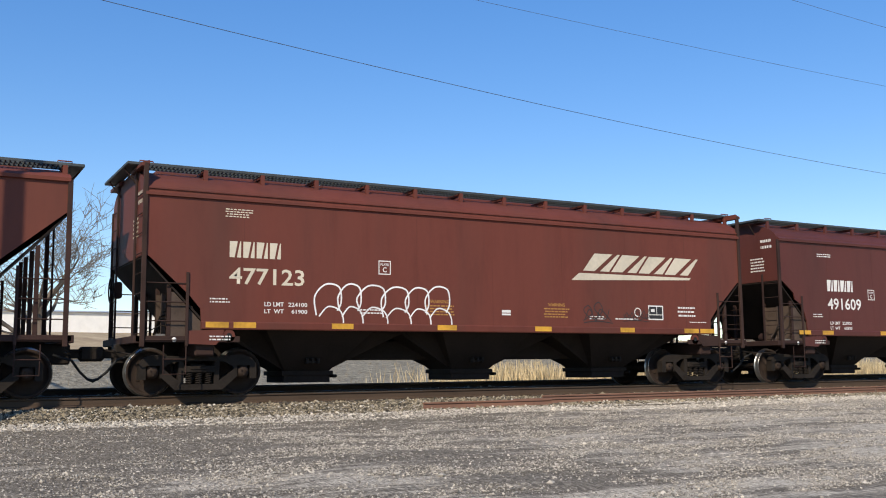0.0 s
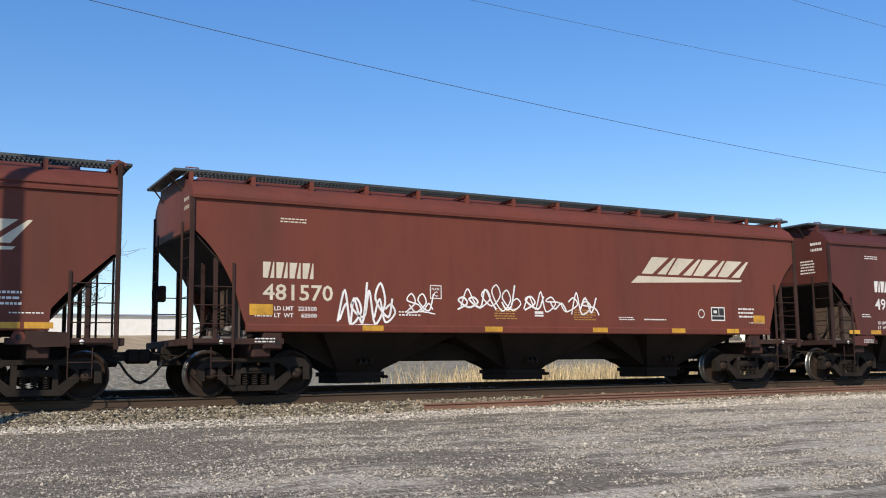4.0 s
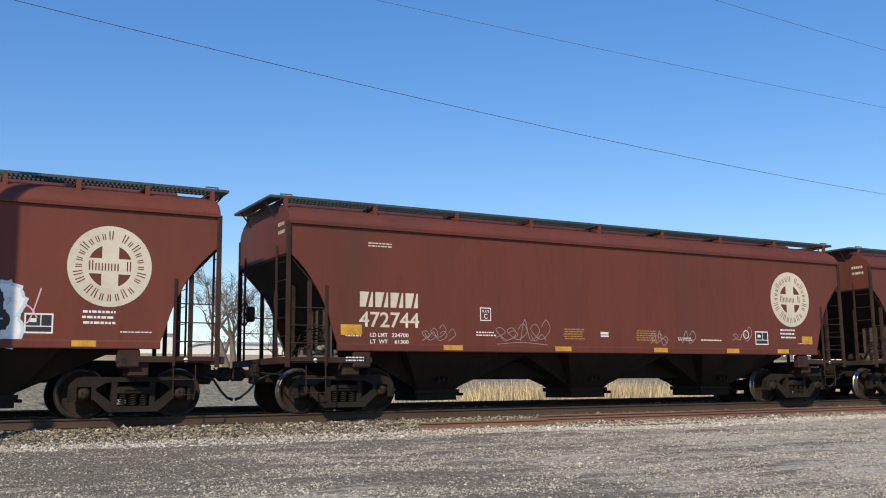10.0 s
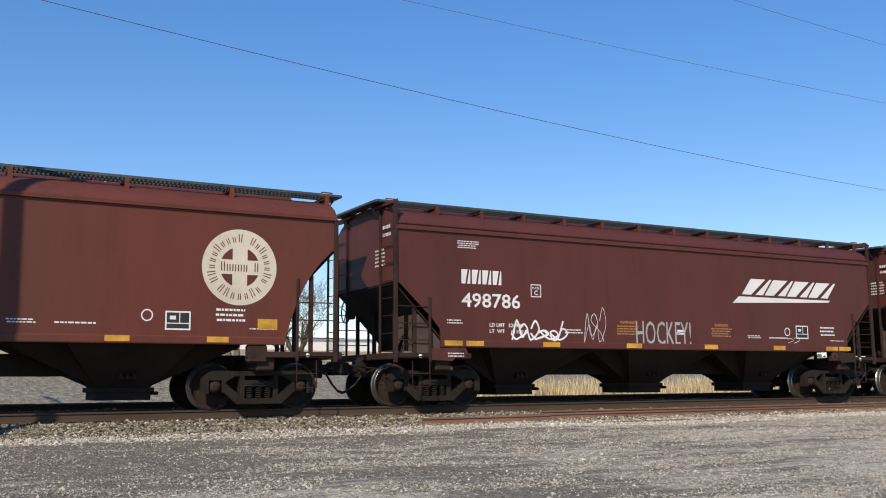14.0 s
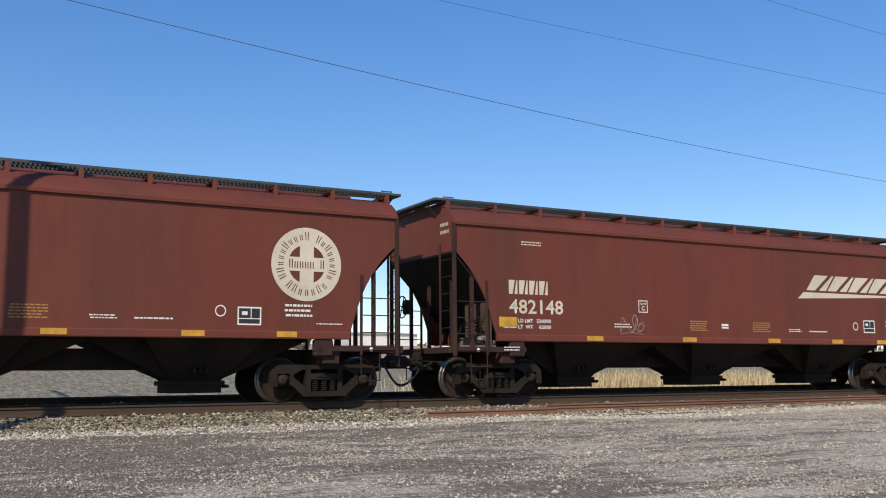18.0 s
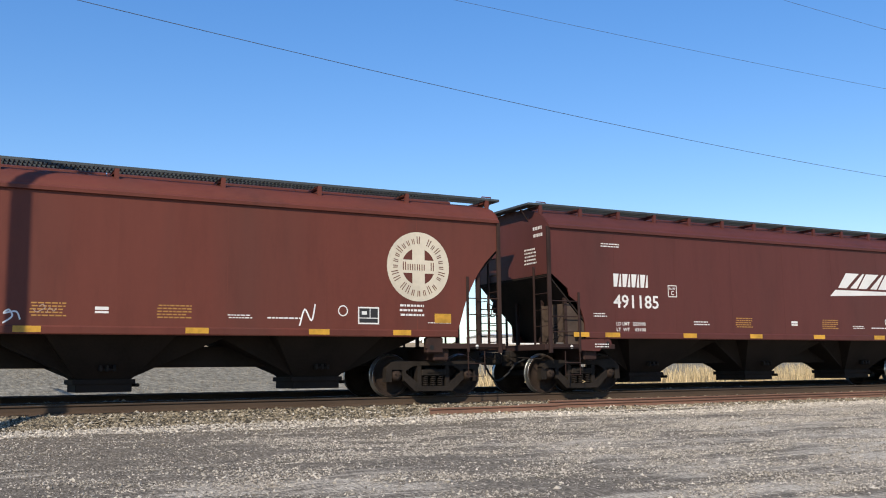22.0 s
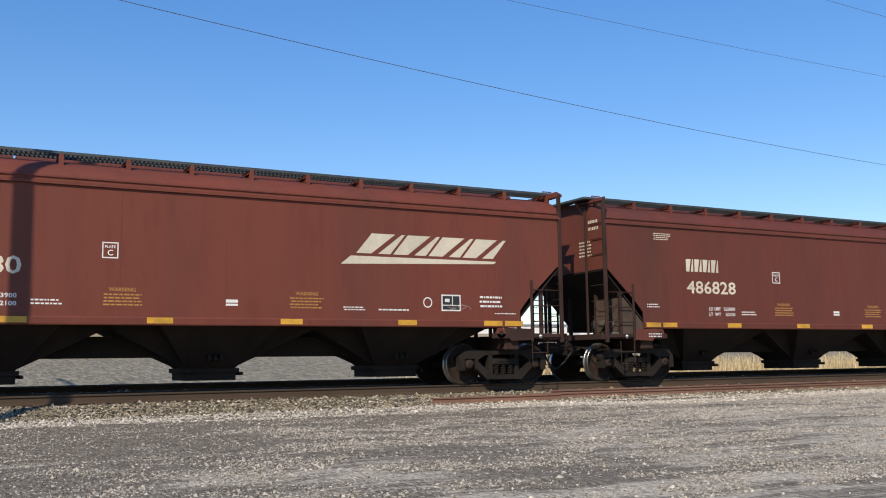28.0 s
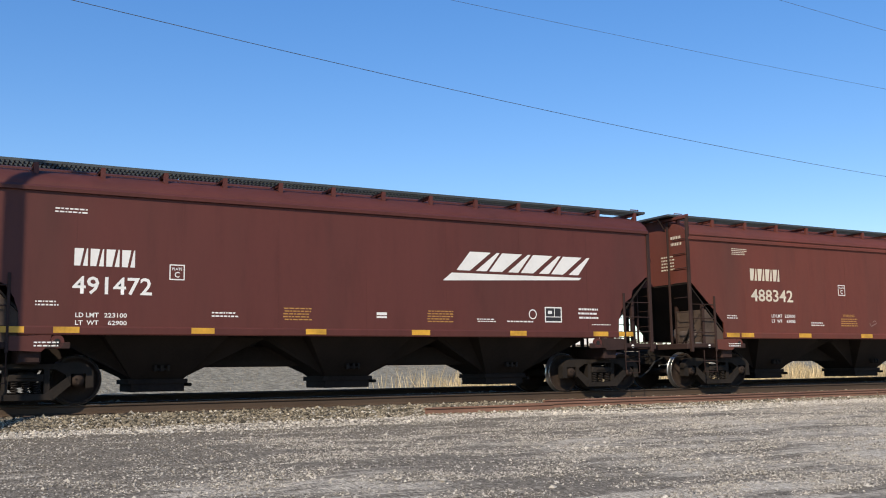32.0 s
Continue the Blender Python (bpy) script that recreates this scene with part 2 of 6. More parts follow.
    def lathe(self, prof, centre, n=32, smooth=True):
        """A profile of (radius, y) points turned about the y axis through centre."""
        cx, cy, cz = centre
        vs = [(cx + r * math.cos(k * math.tau / n), cy + y, cz + r * math.sin(k * math.tau / n)) for r, y in prof for k in range(n)]
        fs = [(i * n + k, i * n + (k + 1) % n, (i + 1) * n + (k + 1) % n, (i + 1) * n + k) for i in range(len(prof) - 1) for k in range(n)]
        self.add(vs, fs, smooth)
        e = (len(prof) - 1) * n
        return self.add(vs, [tuple(range(n)), tuple(range(e, e + n))[::-1]])

    def mesh(self, name, mats):
        me = bpy.data.meshes.new(name)
        me.from_pydata(self.v, [], self.f)
        for m in mats if isinstance(mats, (list, tuple)) else [mats]:
            me.materials.append(m)
        me.polygons.foreach_set("use_smooth", self.s)
        bm = bmesh.new()
        bm.from_mesh(me)
        bmesh.ops.recalc_face_normals(bm, faces=bm.faces)
        bm.to_mesh(me)
        bm.free()
        return me


def part(name, shape, mat, parent, label="", loc=None):
    me = shape if isinstance(shape, bpy.types.Mesh) else shape.mesh(name, mat)
    ob = new(name, me)
    ob.parent = parent
    if loc:
        ob.location = loc
    return tagged(ob, label)


def thing(name, shape, mat, label, category, group="", kind="", loc=None):
    ob = new(name, shape if shape is None or isinstance(shape, bpy.types.Mesh) else shape.mesh(name, mat))
    if loc:
        ob.location = loc
    return tagged(ob, label, category, group, kind)


def quick_mesh(name, verts, faces, mat, smooth=False):
    """Many points and equal-sided faces given as arrays."""
    verts, faces = np.asarray(verts, np.float32), np.asarray(faces, np.int32)
    me = bpy.data.meshes.new(name)
    me.vertices.add(len(verts))
    me.vertices.foreach_set("co", verts.ravel())
    k = faces.shape[1]
    me.loops.add(faces.size)
    me.loops.foreach_set("vertex_index", faces.ravel())
    me.polygons.add(len(faces))
    me.polygons.foreach_set("loop_start", np.arange(0, faces.size, k, dtype=np.int32))
    me.polygons.foreach_set("use_smooth", np.full(len(faces), smooth))
    me.materials.append(mat)
    me.update(calc_edges=True)
    me.validate()
    return me


# ---- ground ----
rng = np.random.default_rng(7)
BED = [(-0.89, -1.04), (17.4, -0.42), (17.94, -0.4), (18.68, -0.215), (21.38, -0.215), (22.03, -0.3), (22.48, -0.085), (25.48, -0.085), (25.68, -0.48), (27.74, -0.48), (53.68, 0.9), (147.63, 5.81), (357.89, 9.14), (3000.0, 11.14)]


def ground_z(y):
    ys, zs = [p[0] for p in BED], [p[1] for p in BED]
    return np.interp(y, [-3000.0] + ys, [-1.5] + zs)


def lumps(x, y, amp, size):
    return amp * (np.sin(x / size * 1.7 + 1.3 * np.sin(y / size * 1.1)) + np.sin(y / size * 2.3 + 1.7 * np.sin(x / size * 0.9 + 2.0))) * 0.5


def ground_material():
    m = bpy.data.materials.new("gravel_lot_and_fields")
    m.use_nodes = True
    n, l = m.node_tree.nodes, m.node_tree.links
    b = n["Principled BSDF"]
    b.inputs["Roughness"].default_value = 0.95
    b.inputs["Specular IOR Level"].default_value = 0.2
    co = n.new("ShaderNodeTexCoord")

    def noise_at(scale, stretch, detail=6.0, rough=0.6):
        mp = n.new("ShaderNodeMapping")
        mp.inputs["Scale"].default_value = stretch
        l.new(co.outputs["Object"], mp.inputs["Vector"])
        t = n.new("ShaderNodeTexNoise")
        t.inputs["Scale"].default_value, t.inputs["Detail"].default_value, t.inputs["Roughness"].default_value = scale, detail, rough
        l.new(mp.outputs[0], t.inputs["Vector"])
        return t.outputs["Fac"]

    def ramp(src, stops):
        r = n.new("ShaderNodeValToRGB")
        r.color_ramp.elements[0].position, r.color_ramp.elements[0].color = stops[0][0], (*stops[0][1], 1)
        r.color_ramp.elements[1].position, r.color_ramp.elements[1].color = stops[-1][0], (*stops[-1][1], 1)
        for p, c in stops[1:-1]:
            r.color_ramp.elements.new(p).color = (*c, 1)
        l.new(src, r.inputs[0])
        return r.outputs[0]

    def mix(fac, a, c):
        x = n.new("ShaderNodeMix")
        x.data_type = "RGBA"
        l.new(fac, x.inputs["Factor"])
        l.new(a, x.inputs["A"])
        l.new(c, x.inputs["B"])
        return x.outputs["Result"]

    def step(src, lo, hi):
        r = n.new("ShaderNodeMapRange")
        r.inputs["From Min"].default_value, r.inputs["From Max"].default_value = lo, hi
        l.new(src, r.inputs["Value"])
        return r.outputs[0]

    patches = noise_at(0.55, (0.5, 1.0, 1.0), 7.0, 0.62)
    grains = noise_at(30.0, (1, 0.25, 1), 5.0, 0.8)
    chips = n.new("ShaderNodeTexVoronoi")
    chips.inputs["Scale"].default_value = 38.0
    flatter = n.new("ShaderNodeMapping")
    flatter.inputs["Scale"].default_value = (1.0, 0.33, 1.0)
    l.new(co.outputs["Object"], flatter.inputs["Vector"])
    l.new(flatter.outputs[0], chips.inputs["Vector"])
    tracks = noise_at(1.1, (0.12, 1.6, 1.0), 5.0, 0.6)
    ruts = noise_at(5.0, (0.10, 1.5, 1.0), 6.0, 0.75)
    lot_dark = ramp(grains, [(0.38, (0.066, 0.055, 0.041)), (0.50, (0.160, 0.137, 0.104)), (0.62, (0.31, 0.27, 0.21))])
    lot_light = ramp(grains, [(0.38, (0.16, 0.140, 0.112)), (0.49, (0.40, 0.352, 0.275)), (0.62, (0.70, 0.625, 0.50))])
    both = n.new("ShaderNodeMath")
    both.operation = "MULTIPLY_ADD"
    both.inputs[1].default_value = 0.6
    l.new(tracks, both.inputs[0])
    l.new(patches, both.inputs[2])
    ruts2 = n.new("ShaderNodeMath")
    ruts2.operation = "MULTIPLY_ADD"
    ruts2.inputs[1].default_value = 0.55
    l.new(ruts, ruts2.inputs[0])
    l.new(both.outputs[0], ruts2.inputs[2])
    sep = n.new("ShaderNodeSeparateXYZ")
    l.new(co.outputs["Object"], sep.inputs[0])

    def lean(axis, k, src):
        x = n.new("ShaderNodeMath")
        x.operation = "MULTIPLY_ADD"
        x.inputs[1].default_value = k
        l.new(sep.outputs[axis], x.inputs[0])
        l.new(src, x.inputs[2])
        return x.outputs[0]

    # the lot is looser and paler towards the far right, packed and dark on the left
    loose = lean("Y", -0.018, lean("X", 0.014, ruts2.outputs[0]))
    lot = mix(step(loose, 0.98, 1.10), lot_dark, lot_light)
    chip = ramp(chips.outputs["Color"], [(0.0, (0.10, 0.092, 0.078)), (0.6, (0.26, 0.24, 0.205)), (0.92, (0.62, 0.57, 0.48))])
    lot = mix(step(chips.outputs["Distance"], 0.30, 0.06), lot, chip)
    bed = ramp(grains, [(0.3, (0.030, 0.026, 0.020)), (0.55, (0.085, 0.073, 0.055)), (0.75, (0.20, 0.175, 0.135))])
    far_gravel = ramp(grains, [(0.3, (0.30, 0.26, 0.20)), (0.55, (0.50, 0.455, 0.37)), (0.75, (0.68, 0.63, 0.53))])
    dirt = ramp(noise_at(5.0, (1, 0.2, 1), 9.0, 0.8), [(0.36, (0.085, 0.074, 0.050)), (0.5, (0.23, 0.203, 0.145)), (0.64, (0.46, 0.41, 0.30))])
    straw = ramp(noise_at(0.5, (1, 0.1, 1), 8.0, 0.7), [(0.3, (0.27, 0.19, 0.105)), (0.5, (0.42, 0.31, 0.18)), (0.7, (0.54, 0.42, 0.26))])
    wob = n.new("ShaderNodeMath")
    wob.operation = "MULTIPLY_ADD"
    wob.inputs[1].default_value = 3.0
    l.new(patches, wob.inputs[0])
    l.new(sep.outputs["Y"], wob.inputs[2])
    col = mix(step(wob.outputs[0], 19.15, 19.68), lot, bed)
    col = mix(step(wob.outputs[0], 26.22, 27.02), col, far_gravel)
    col = mix(step(wob.outputs[0], 33.55, 37.58), col, dirt)
    col = mix(step(wob.outputs[0], 55.47, 62.63), col, straw)
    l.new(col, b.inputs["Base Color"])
    bp = n.new("ShaderNodeBump")
    bp.inputs["Strength"].default_value, bp.inputs["Distance"].default_value = 0.4, 0.03
    l.new(grains, bp.inputs["Height"])
    l.new(bp.outputs[0], b.inputs["Normal"])
    return m


def build_ground():
    xs = np.concatenate([np.linspace(-2500, -60, 14)[:-1], np.linspace(-60, -8, 16)[:-1], np.arange(-8, 42, 0.21), np.linspace(42, 120, 18)[1:], np.linspace(120, 2500, 14)[1:]])
    ys = np.concatenate([np.linspace(-2500, -40, 9)[:-1], np.linspace(-40, 5, 10)[:-1], np.arange(5, 23, 0.17), np.linspace(23, 60, 30)[1:], np.linspace(60, 400, 24)[1:], np.linspace(400, 3000, 8)[1:]])
    gx, gy = np.meshgrid(xs, ys)
    near = np.clip((60 - np.abs(gx - 15)) / 20, 0, 1)
    gz = ground_z(gy) + near * lumps(gx, gy, 0.035, 2.6) * (np.abs(gy - TRACK_Y) > 2.4) + near * lumps(gx, gy, 0.012, 0.5) + np.clip((gy - 60) / 100, 0, 1) * lumps(gx, gy, 0.5, 60)
    v = np.stack([gx, gy, gz], -1).reshape(-1, 3)
    w = len(xs)
    i = (np.arange(len(ys) - 1)[:, None] * w + np.arange(w - 1)).ravel()
    thing("ground", quick_mesh("ground", v, np.stack([i, i + 1, i + w + 1, i + w], 1), ground_material(), True), None,
          "grey crushed-stone lot rising to the track, dry fields beyond", "ground", kind="structure")


def field(x, y, size, seed):
    """Smooth random field between 0 and 1 over a lattice of the given cell size."""
    u, v = np.asarray(x) / size[0] + 500.0, np.asarray(y) / size[1] + 500.0
    i, j = np.floor(u).astype(int), np.floor(v).astype(int)
    a, b = u - i, v - j
    a, b = a * a * (3 - 2 * a), b * b * (3 - 2 * b)
    grid = np.random.default_rng(seed).uniform(0, 1, (64, 64))
    g = lambda p, q: grid[(i + p) % 64, (j + q) % 64]
    return (g(0, 0) * (1 - a) + g(1, 0) * a) * (1 - b) + (g(0, 1) * (1 - a) + g(1, 1) * a) * b


def loose_share(x, y):
    """How much loose gravel lies on the packed lot: long streaks along the track, more to the right."""
    f = 0.5 * field(x, y, (2.8, 0.75), 1) + 0.3 * field(x, y, (1.1, 0.28), 2) + 0.2 * field(x, y, (0.35, 0.12), 3)
    return np.clip((f - 0.47 + 0.012 * (x - 9) - 0.016 * (y - 13)) * 6.5, 0.16, 1.0)


def stones(name, count, region, size, mat, label, lift=0.3, weight=None):
    """Loose angular stones lying on the ground in one mesh."""
    x0, x1, y0, y1 = region
    x, y = rng.uniform(x0, x1, count), rng.uniform(y0, y1, count)
    if weight is not None:
        keep = rng.uniform(0, 1, count) < weight(x, y)
        x, y = x[keep], y[keep]
        count = len(x)
    r = size * np.exp(rng.normal(0, 0.38, count))
    base = np.array([(1, 0, 0), (-1, 0, 0), (0, 1, 0), (0, -1, 0), (0, 0, 1), (0, 0, -1)], float)
    tri = np.array([(0, 2, 4), (2, 1, 4), (1, 3, 4), (3, 0, 4), (2, 0, 5), (1, 2, 5), (3, 1, 5), (0, 3, 5)])
    v = base[None] * rng.uniform(0.55, 1.25, (count, 6, 1)) + rng.normal(0, 0.18, (count, 6, 3))
    a = rng.uniform(0, math.tau, count)
    ca, sa = np.cos(a)[:, None], np.sin(a)[:, None]
    vx, vy = v[..., 0] * ca - v[..., 1] * sa, v[..., 0] * sa + v[..., 1] * ca
    z = ground_z(y) + lumps(x, y, 0.035, 2.6) * (np.abs(y - TRACK_Y) > 2.4)
    out = np.stack([x[:, None] + vx * r[:, None], y[:, None] + vy * r[:, None], z[:, None] + (v[..., 2] * 0.7 + lift) * r[:, None]], -1)
    f = tri[None] + (np.arange(count) * 6)[:, None, None]
    thing(name, quick_mesh(name, out.reshape(-1, 3), f.reshape(-1, 3), mat), None, label, "gravel", kind="stuff")


PALE_STONE = material("pale_limestone_chips", (0.47, 0.42, 0.345), 0.9, 0, 0.25, 8, 60, 0.2, island=0.45)
GREY_STONE = material("grey_crushed_stone", (0.36, 0.32, 0.262), 0.9, 0, 0.3, 8, 60, 0.2, island=0.6)
BALLAST_STONE = material("stained_ballast_stone", (0.20, 0.165, 0.112), 0.9, 0, 0.3, 8, 60, 0.2, island=0.85)
RAIL_RUST = matt(material("rail_side_rust", (0.075, 0.050, 0.034), 0.85, 0.1, 0.25, 2, 30, 0.2, stretch=(0.3, 1, 1)))
RAIL_TOP = material("dull_railhead", (0.055, 0.048, 0.042), 0.5, 0.0, 0.1, 4, 60, 0.05)
OLD_RAIL = material("rusted_spare_rail", (0.21, 0.105, 0.068), 0.85, 0.0, 0.3, 2, 26, 0.3, stretch=(0.4, 1, 1))
TIE = matt(material("creosoted_tie", (0.060, 0.048, 0.038), 0.9, 0, 0.35, 4, 40, 0.4, object_random=0.25))
PLATE = material("rusty_tie_plate", (0.10, 0.065, 0.045), 0.85, 0.2, 0.3, 8, 40, 0.2)

RAIL_PROFILE = [(-0.073, -0.172), (0.073, -0.172), (0.070, -0.160), (0.012, -0.135), (0.009, -0.045), (0.034, -0.032), (0.036, -0.006), (0.030, -0.001), (0.018, 0.0),
                (-0.018, 0.0), (-0.030, -0.001), (-0.036, -0.006), (-0.034, -0.032), (-0.009, -0.045), (-0.012, -0.135), (-0.070, -0.160)]


def build_track():
    for y in (-0.753, 0.753):
        s = Shape().along(RAIL_PROFILE, -620, 640)
        s.s = [False] * len(s.f)
        rail = thing("rail", s, [RAIL_RUST, RAIL_TOP], "long steel running rail with rusty web and dull dark head", "rail", "running rails", "structure", (0, TRACK_Y + y, 0))
        for p in rail.data.polygons:
            if p.normal.z > 0.7 and p.center.z > -0.01:
                p.material_index = 1
    for y in (23.38, 24.89):   # the second track, a little higher
        s = Shape().along(RAIL_PROFILE, -620, 640)
        s.s = [False] * len(s.f)
        thing("rail", s, [RAIL_RUST], "long dark rail of the track behind", "rail", "running rails", "structure", (0, y, 0.085))
    tie = Shape().box(-0.115, 0.115, -1.3, 1.3, -0.36, -0.185, 0.012).mesh("tie", TIE)
    tp = Shape().box(-0.09, 0.09, -0.16, 0.16, -0.187, -0.17, 0.004)
    for a in (-0.06, 0.06):
        for b in (-0.10, 0.10):
            tp.box(a - 0.012, a + 0.012, b - 0.015, b + 0.015, -0.172, -0.150, 0.003)
    tp = tp.mesh("tie_plate", PLATE)
    for i in range(76):
        ob = thing("railroad_tie", tie, None, "dark creosoted timber tie bedded in ballast", "tie", "ties under the track", loc=(-6 + i * 0.53 + rng.normal(0, 0.01), TRACK_Y, rng.normal(0, 0.004)))
        part("tie_plate", tp, None, ob, loc=(0, -0.753, 0))


def build_spare_rails():
    prof = [(y, z + 0.172) for y, z in RAIL_PROFILE]
    for i, (x0, x1, y, z, turn) in enumerate(((9.50, 12.77, 18.06, -0.400, 0), (11.84, 24.06, 18.19, -0.385, 0.1), (24.15, 35.50, 18.22, -0.385, -0.1), (12.77, 29.22, 18.41, -0.330, 0.05))):
        s = Shape().along(prof, 0, x1 - x0)
        s.s = [False] * len(s.f)
        ob = thing("spare_rail", s, OLD_RAIL, "rust-brown spare rail lying on the ballast edge", "rail", "spare rails beside the track", loc=(x0, y, z))
        ob.rotation_euler = (0, 0, radians(turn))


def build_grass():
    """Tall dry reeds behind the track."""
    n = 30000
    x = rng.uniform(12.7, 76.0, n)
    y = rng.uniform(26.48, 28.99, n)
    thin = rng.uniform(0, 1, n) < np.clip((x - 14.08 + rng.normal(0, 0.8, n)) / 3.5, 0.0, 1)
    x, y = x[thin], y[thin]
    n = len(x)
    h = rng.uniform(0.6, 1.35, n) * (0.85 + 0.15 * np.sin(x * 2.1) * np.sin(x * 0.7))
    a = rng.uniform(0, math.pi, n)
    lean = rng.normal(0, 0.13, (n, 2))
    w = rng.uniform(0.008, 0.020, n)
    z = ground_z(y)
    dx, dy = np.cos(a) * w, np.sin(a) * w
    rows = []
    for k, q in ((0, 1.0), (0.55, 0.9), (1.0, 0.25)):
        cx, cy, cz = x + lean[:, 0] * h * k * k, y + lean[:, 1] * h * k * k, z + h * k
        rows += [np.stack([cx - dx * q, cy - dy * q, cz], 1), np.stack([cx + dx * q, cy + dy * q, cz], 1)]
    v = np.stack(rows, 1).reshape(-1, 3)
    i = np.arange(n) * 6
    f = np.concatenate([np.stack([i, i + 1, i + 3, i + 2], 1), np.stack([i + 2, i + 3, i + 5, i + 4], 1)])
    m = material("dry_reed", (0.56, 0.45, 0.27), 0.8, 0, 0.3, 3, 30, 0.0, island=0.4)
    thing("dry_reeds", quick_mesh("dry_reeds", v, f, m), None, "tall straw-yellow dry reeds in a strip behind the track", "grass", kind="stuff")
    n = 22000
    x, y = rng.uniform(-22, 76, n), rng.uniform(33, 67, n)
    h = rng.uniform(0.06, 0.22, n)
    z = ground_z(y)
    a = rng.uniform(0, math.pi, n)
    dx, dy = np.cos(a) * 0.012, np.sin(a) * 0.012
    v = np.stack([np.stack([x - dx, y - dy, z], 1), np.stack([x + dx, y + dy, z], 1), np.stack([x + rng.normal(0, 0.08, n), y, z + h * 0.7], 1)], 1).reshape(-1, 3)
    f = np.arange(n * 3).reshape(-1, 3)
    m2 = material("dead_weed", (0.25, 0.205, 0.14), 0.9, 0, 0.3, 3, 30, 0.0, island=0.4)
    thing("dead_weeds", quick_mesh("dead_weeds", v, f, m2), None, "thin brown dead weeds over the field edge", "grass", kind="stuff")


def build_tree(x, y, height, seed, label, parts=True):
    r = random.Random(seed)
    bark = material("grey_bark", (0.15, 0.118, 0.092), 0.9, 0, 0.3, 4, 30, 0.3)
    z = float(ground_z(y)) - 0.1
    root = thing("bare_tree", None, None, label, "tree", "bare trees behind the track", loc=(x, y, z))
    trunk, crown = Shape(), Shape()

    def limb(p, d, length, rad, depth):
        pts, rs, q, e = [p], [rad], p.copy(), d.copy()
        n = 5
        for k in range(n):
            e = (e + Vector((r.gauss(0, 0.15), r.gauss(0, 0.15), r.gauss(0.05, 0.09)))).normalized()
            q = q + e * length / n
            pts.append(q.copy())
            rs.append(rad * (1 - 0.6 * (k + 1) / n))
        (trunk if depth < 2 else crown).tube(pts, rs, 7 if depth < 2 else 3)
        if depth >= 5:
            return
        for k in range((4, 4, 4, 3, 3)[depth]):
            i = r.randint(2 if depth else 1, n)
            side = Vector((r.gauss(0, 1), r.gauss(0, 1), r.gauss(0.2, 0.5))).normalized()
            limb(pts[i], (e * 0.7 + side * 0.8).normalized(), length * r.uniform(0.55, 0.82), max(rs[i] * 0.62, 0.016), depth + 1)

    for k in range(2):
        limb(Vector((0.15 * k, 0, 0)), Vector((0.28 * k - 0.12, 0.1, 1)), height * (0.36 - 0.05 * k), height * 0.026, 0)
    part("trunk", trunk, bark, root)
    part("crown", crown, bark, root, "bare winter branches and twigs")


def build_backdrop():
    wall = material("white_metal_siding", (0.74, 0.73, 0.70), 0.6, 0, 0.08, 1, 10, 0.1)
    roofm = material("pale_metal_roof", (0.55, 0.56, 0.57), 0.5, 0.2, 0.1, 1, 10, 0.1)
    for x, y, w, dpt, h, zoff in ((-50.0, 153.9, 87.6, 20, 3.7, 0), (54.4, 192.4, 44.3, 18, 3.6, 0), (134.1, 214.7, 38.5, 18, 3.6, 0)):
        z = float(ground_z(y)) - 0.2
        b = thing("metal_warehouse", None, None, "long low white metal warehouse far across the field", "building", "far warehouses", loc=(x, y, z))
        part("wall", Shape().box(0, w, 0, dpt, 0, h, 0.05), wall, b)
        part("roof", Shape().along([(-0.5, h), (dpt / 2, h + 0.8), (dpt + 0.5, h), (dpt / 2, h + 0.25)], -0.4, w + 0.4), roofm, b)
        part("door", Shape().box(w * 0.55, w * 0.55 + 3.4, -0.06, 0.04, 0, 3.2, 0.01), roofm, b)
    hedge = material("leafless_hedge", (0.15, 0.125, 0.10), 0.95, 0, 0.4, 0.3, 3, 0.0)
    n = 2600
    x = rng.uniform(-60, 700, n)
    y = rng.uniform(300, 330, n)
    h = rng.uniform(3, 7, n) * (0.7 + 0.3 * np.sin(x / 17.0))
    a = rng.uniform(0, math.pi, n)
    dx, dy = np.cos(a) * 1.1, np.sin(a) * 1.1
    z = ground_z(y)
    v = np.stack([np.stack([x - dx, y - dy, z], 1), np.stack([x + dx, y + dy, z], 1), np.stack([x + dx * 0.7, y + dy, z + h * 0.8], 1), np.stack([x - dx * 0.3, y - dy, z + h], 1)], 1).reshape(-1, 3)
    thing("far_woods", quick_mesh("far_woods", v, np.arange(n * 4).reshape(-1, 4), hedge), None, "thin grey line of leafless woods on the horizon", "woods", kind="stuff")


def wire(name, p, q, sag, k0, k1, r=0.012):
    """A slack wire that is level at p and q and runs on past them."""
    pts = []
    for i in range(61):
        k = k0 + (k1 - k0) * i / 60
        c = Vector(p).lerp(Vector(q), k)
        c.z -= sag * 4 * k * (1 - k)
        pts.append(c)
    m = bpy.data.materials.get("weathered_wire") or material("weathered_wire", (0.10, 0.11, 0.12), 0.6, 0.3, 0.2, 2, 20, 0.0)
    thing(name, Shape().tube(pts, r, 5), m, "thin dark overhead wire crossing the sky", "wire", "overhead wires")


POLE_WOOD = material("weathered_pole_wood", (0.17, 0.125, 0.09), 0.9, 0, 0.3, 2, 30, 0.4, stretch=(3, 3, 0.3))


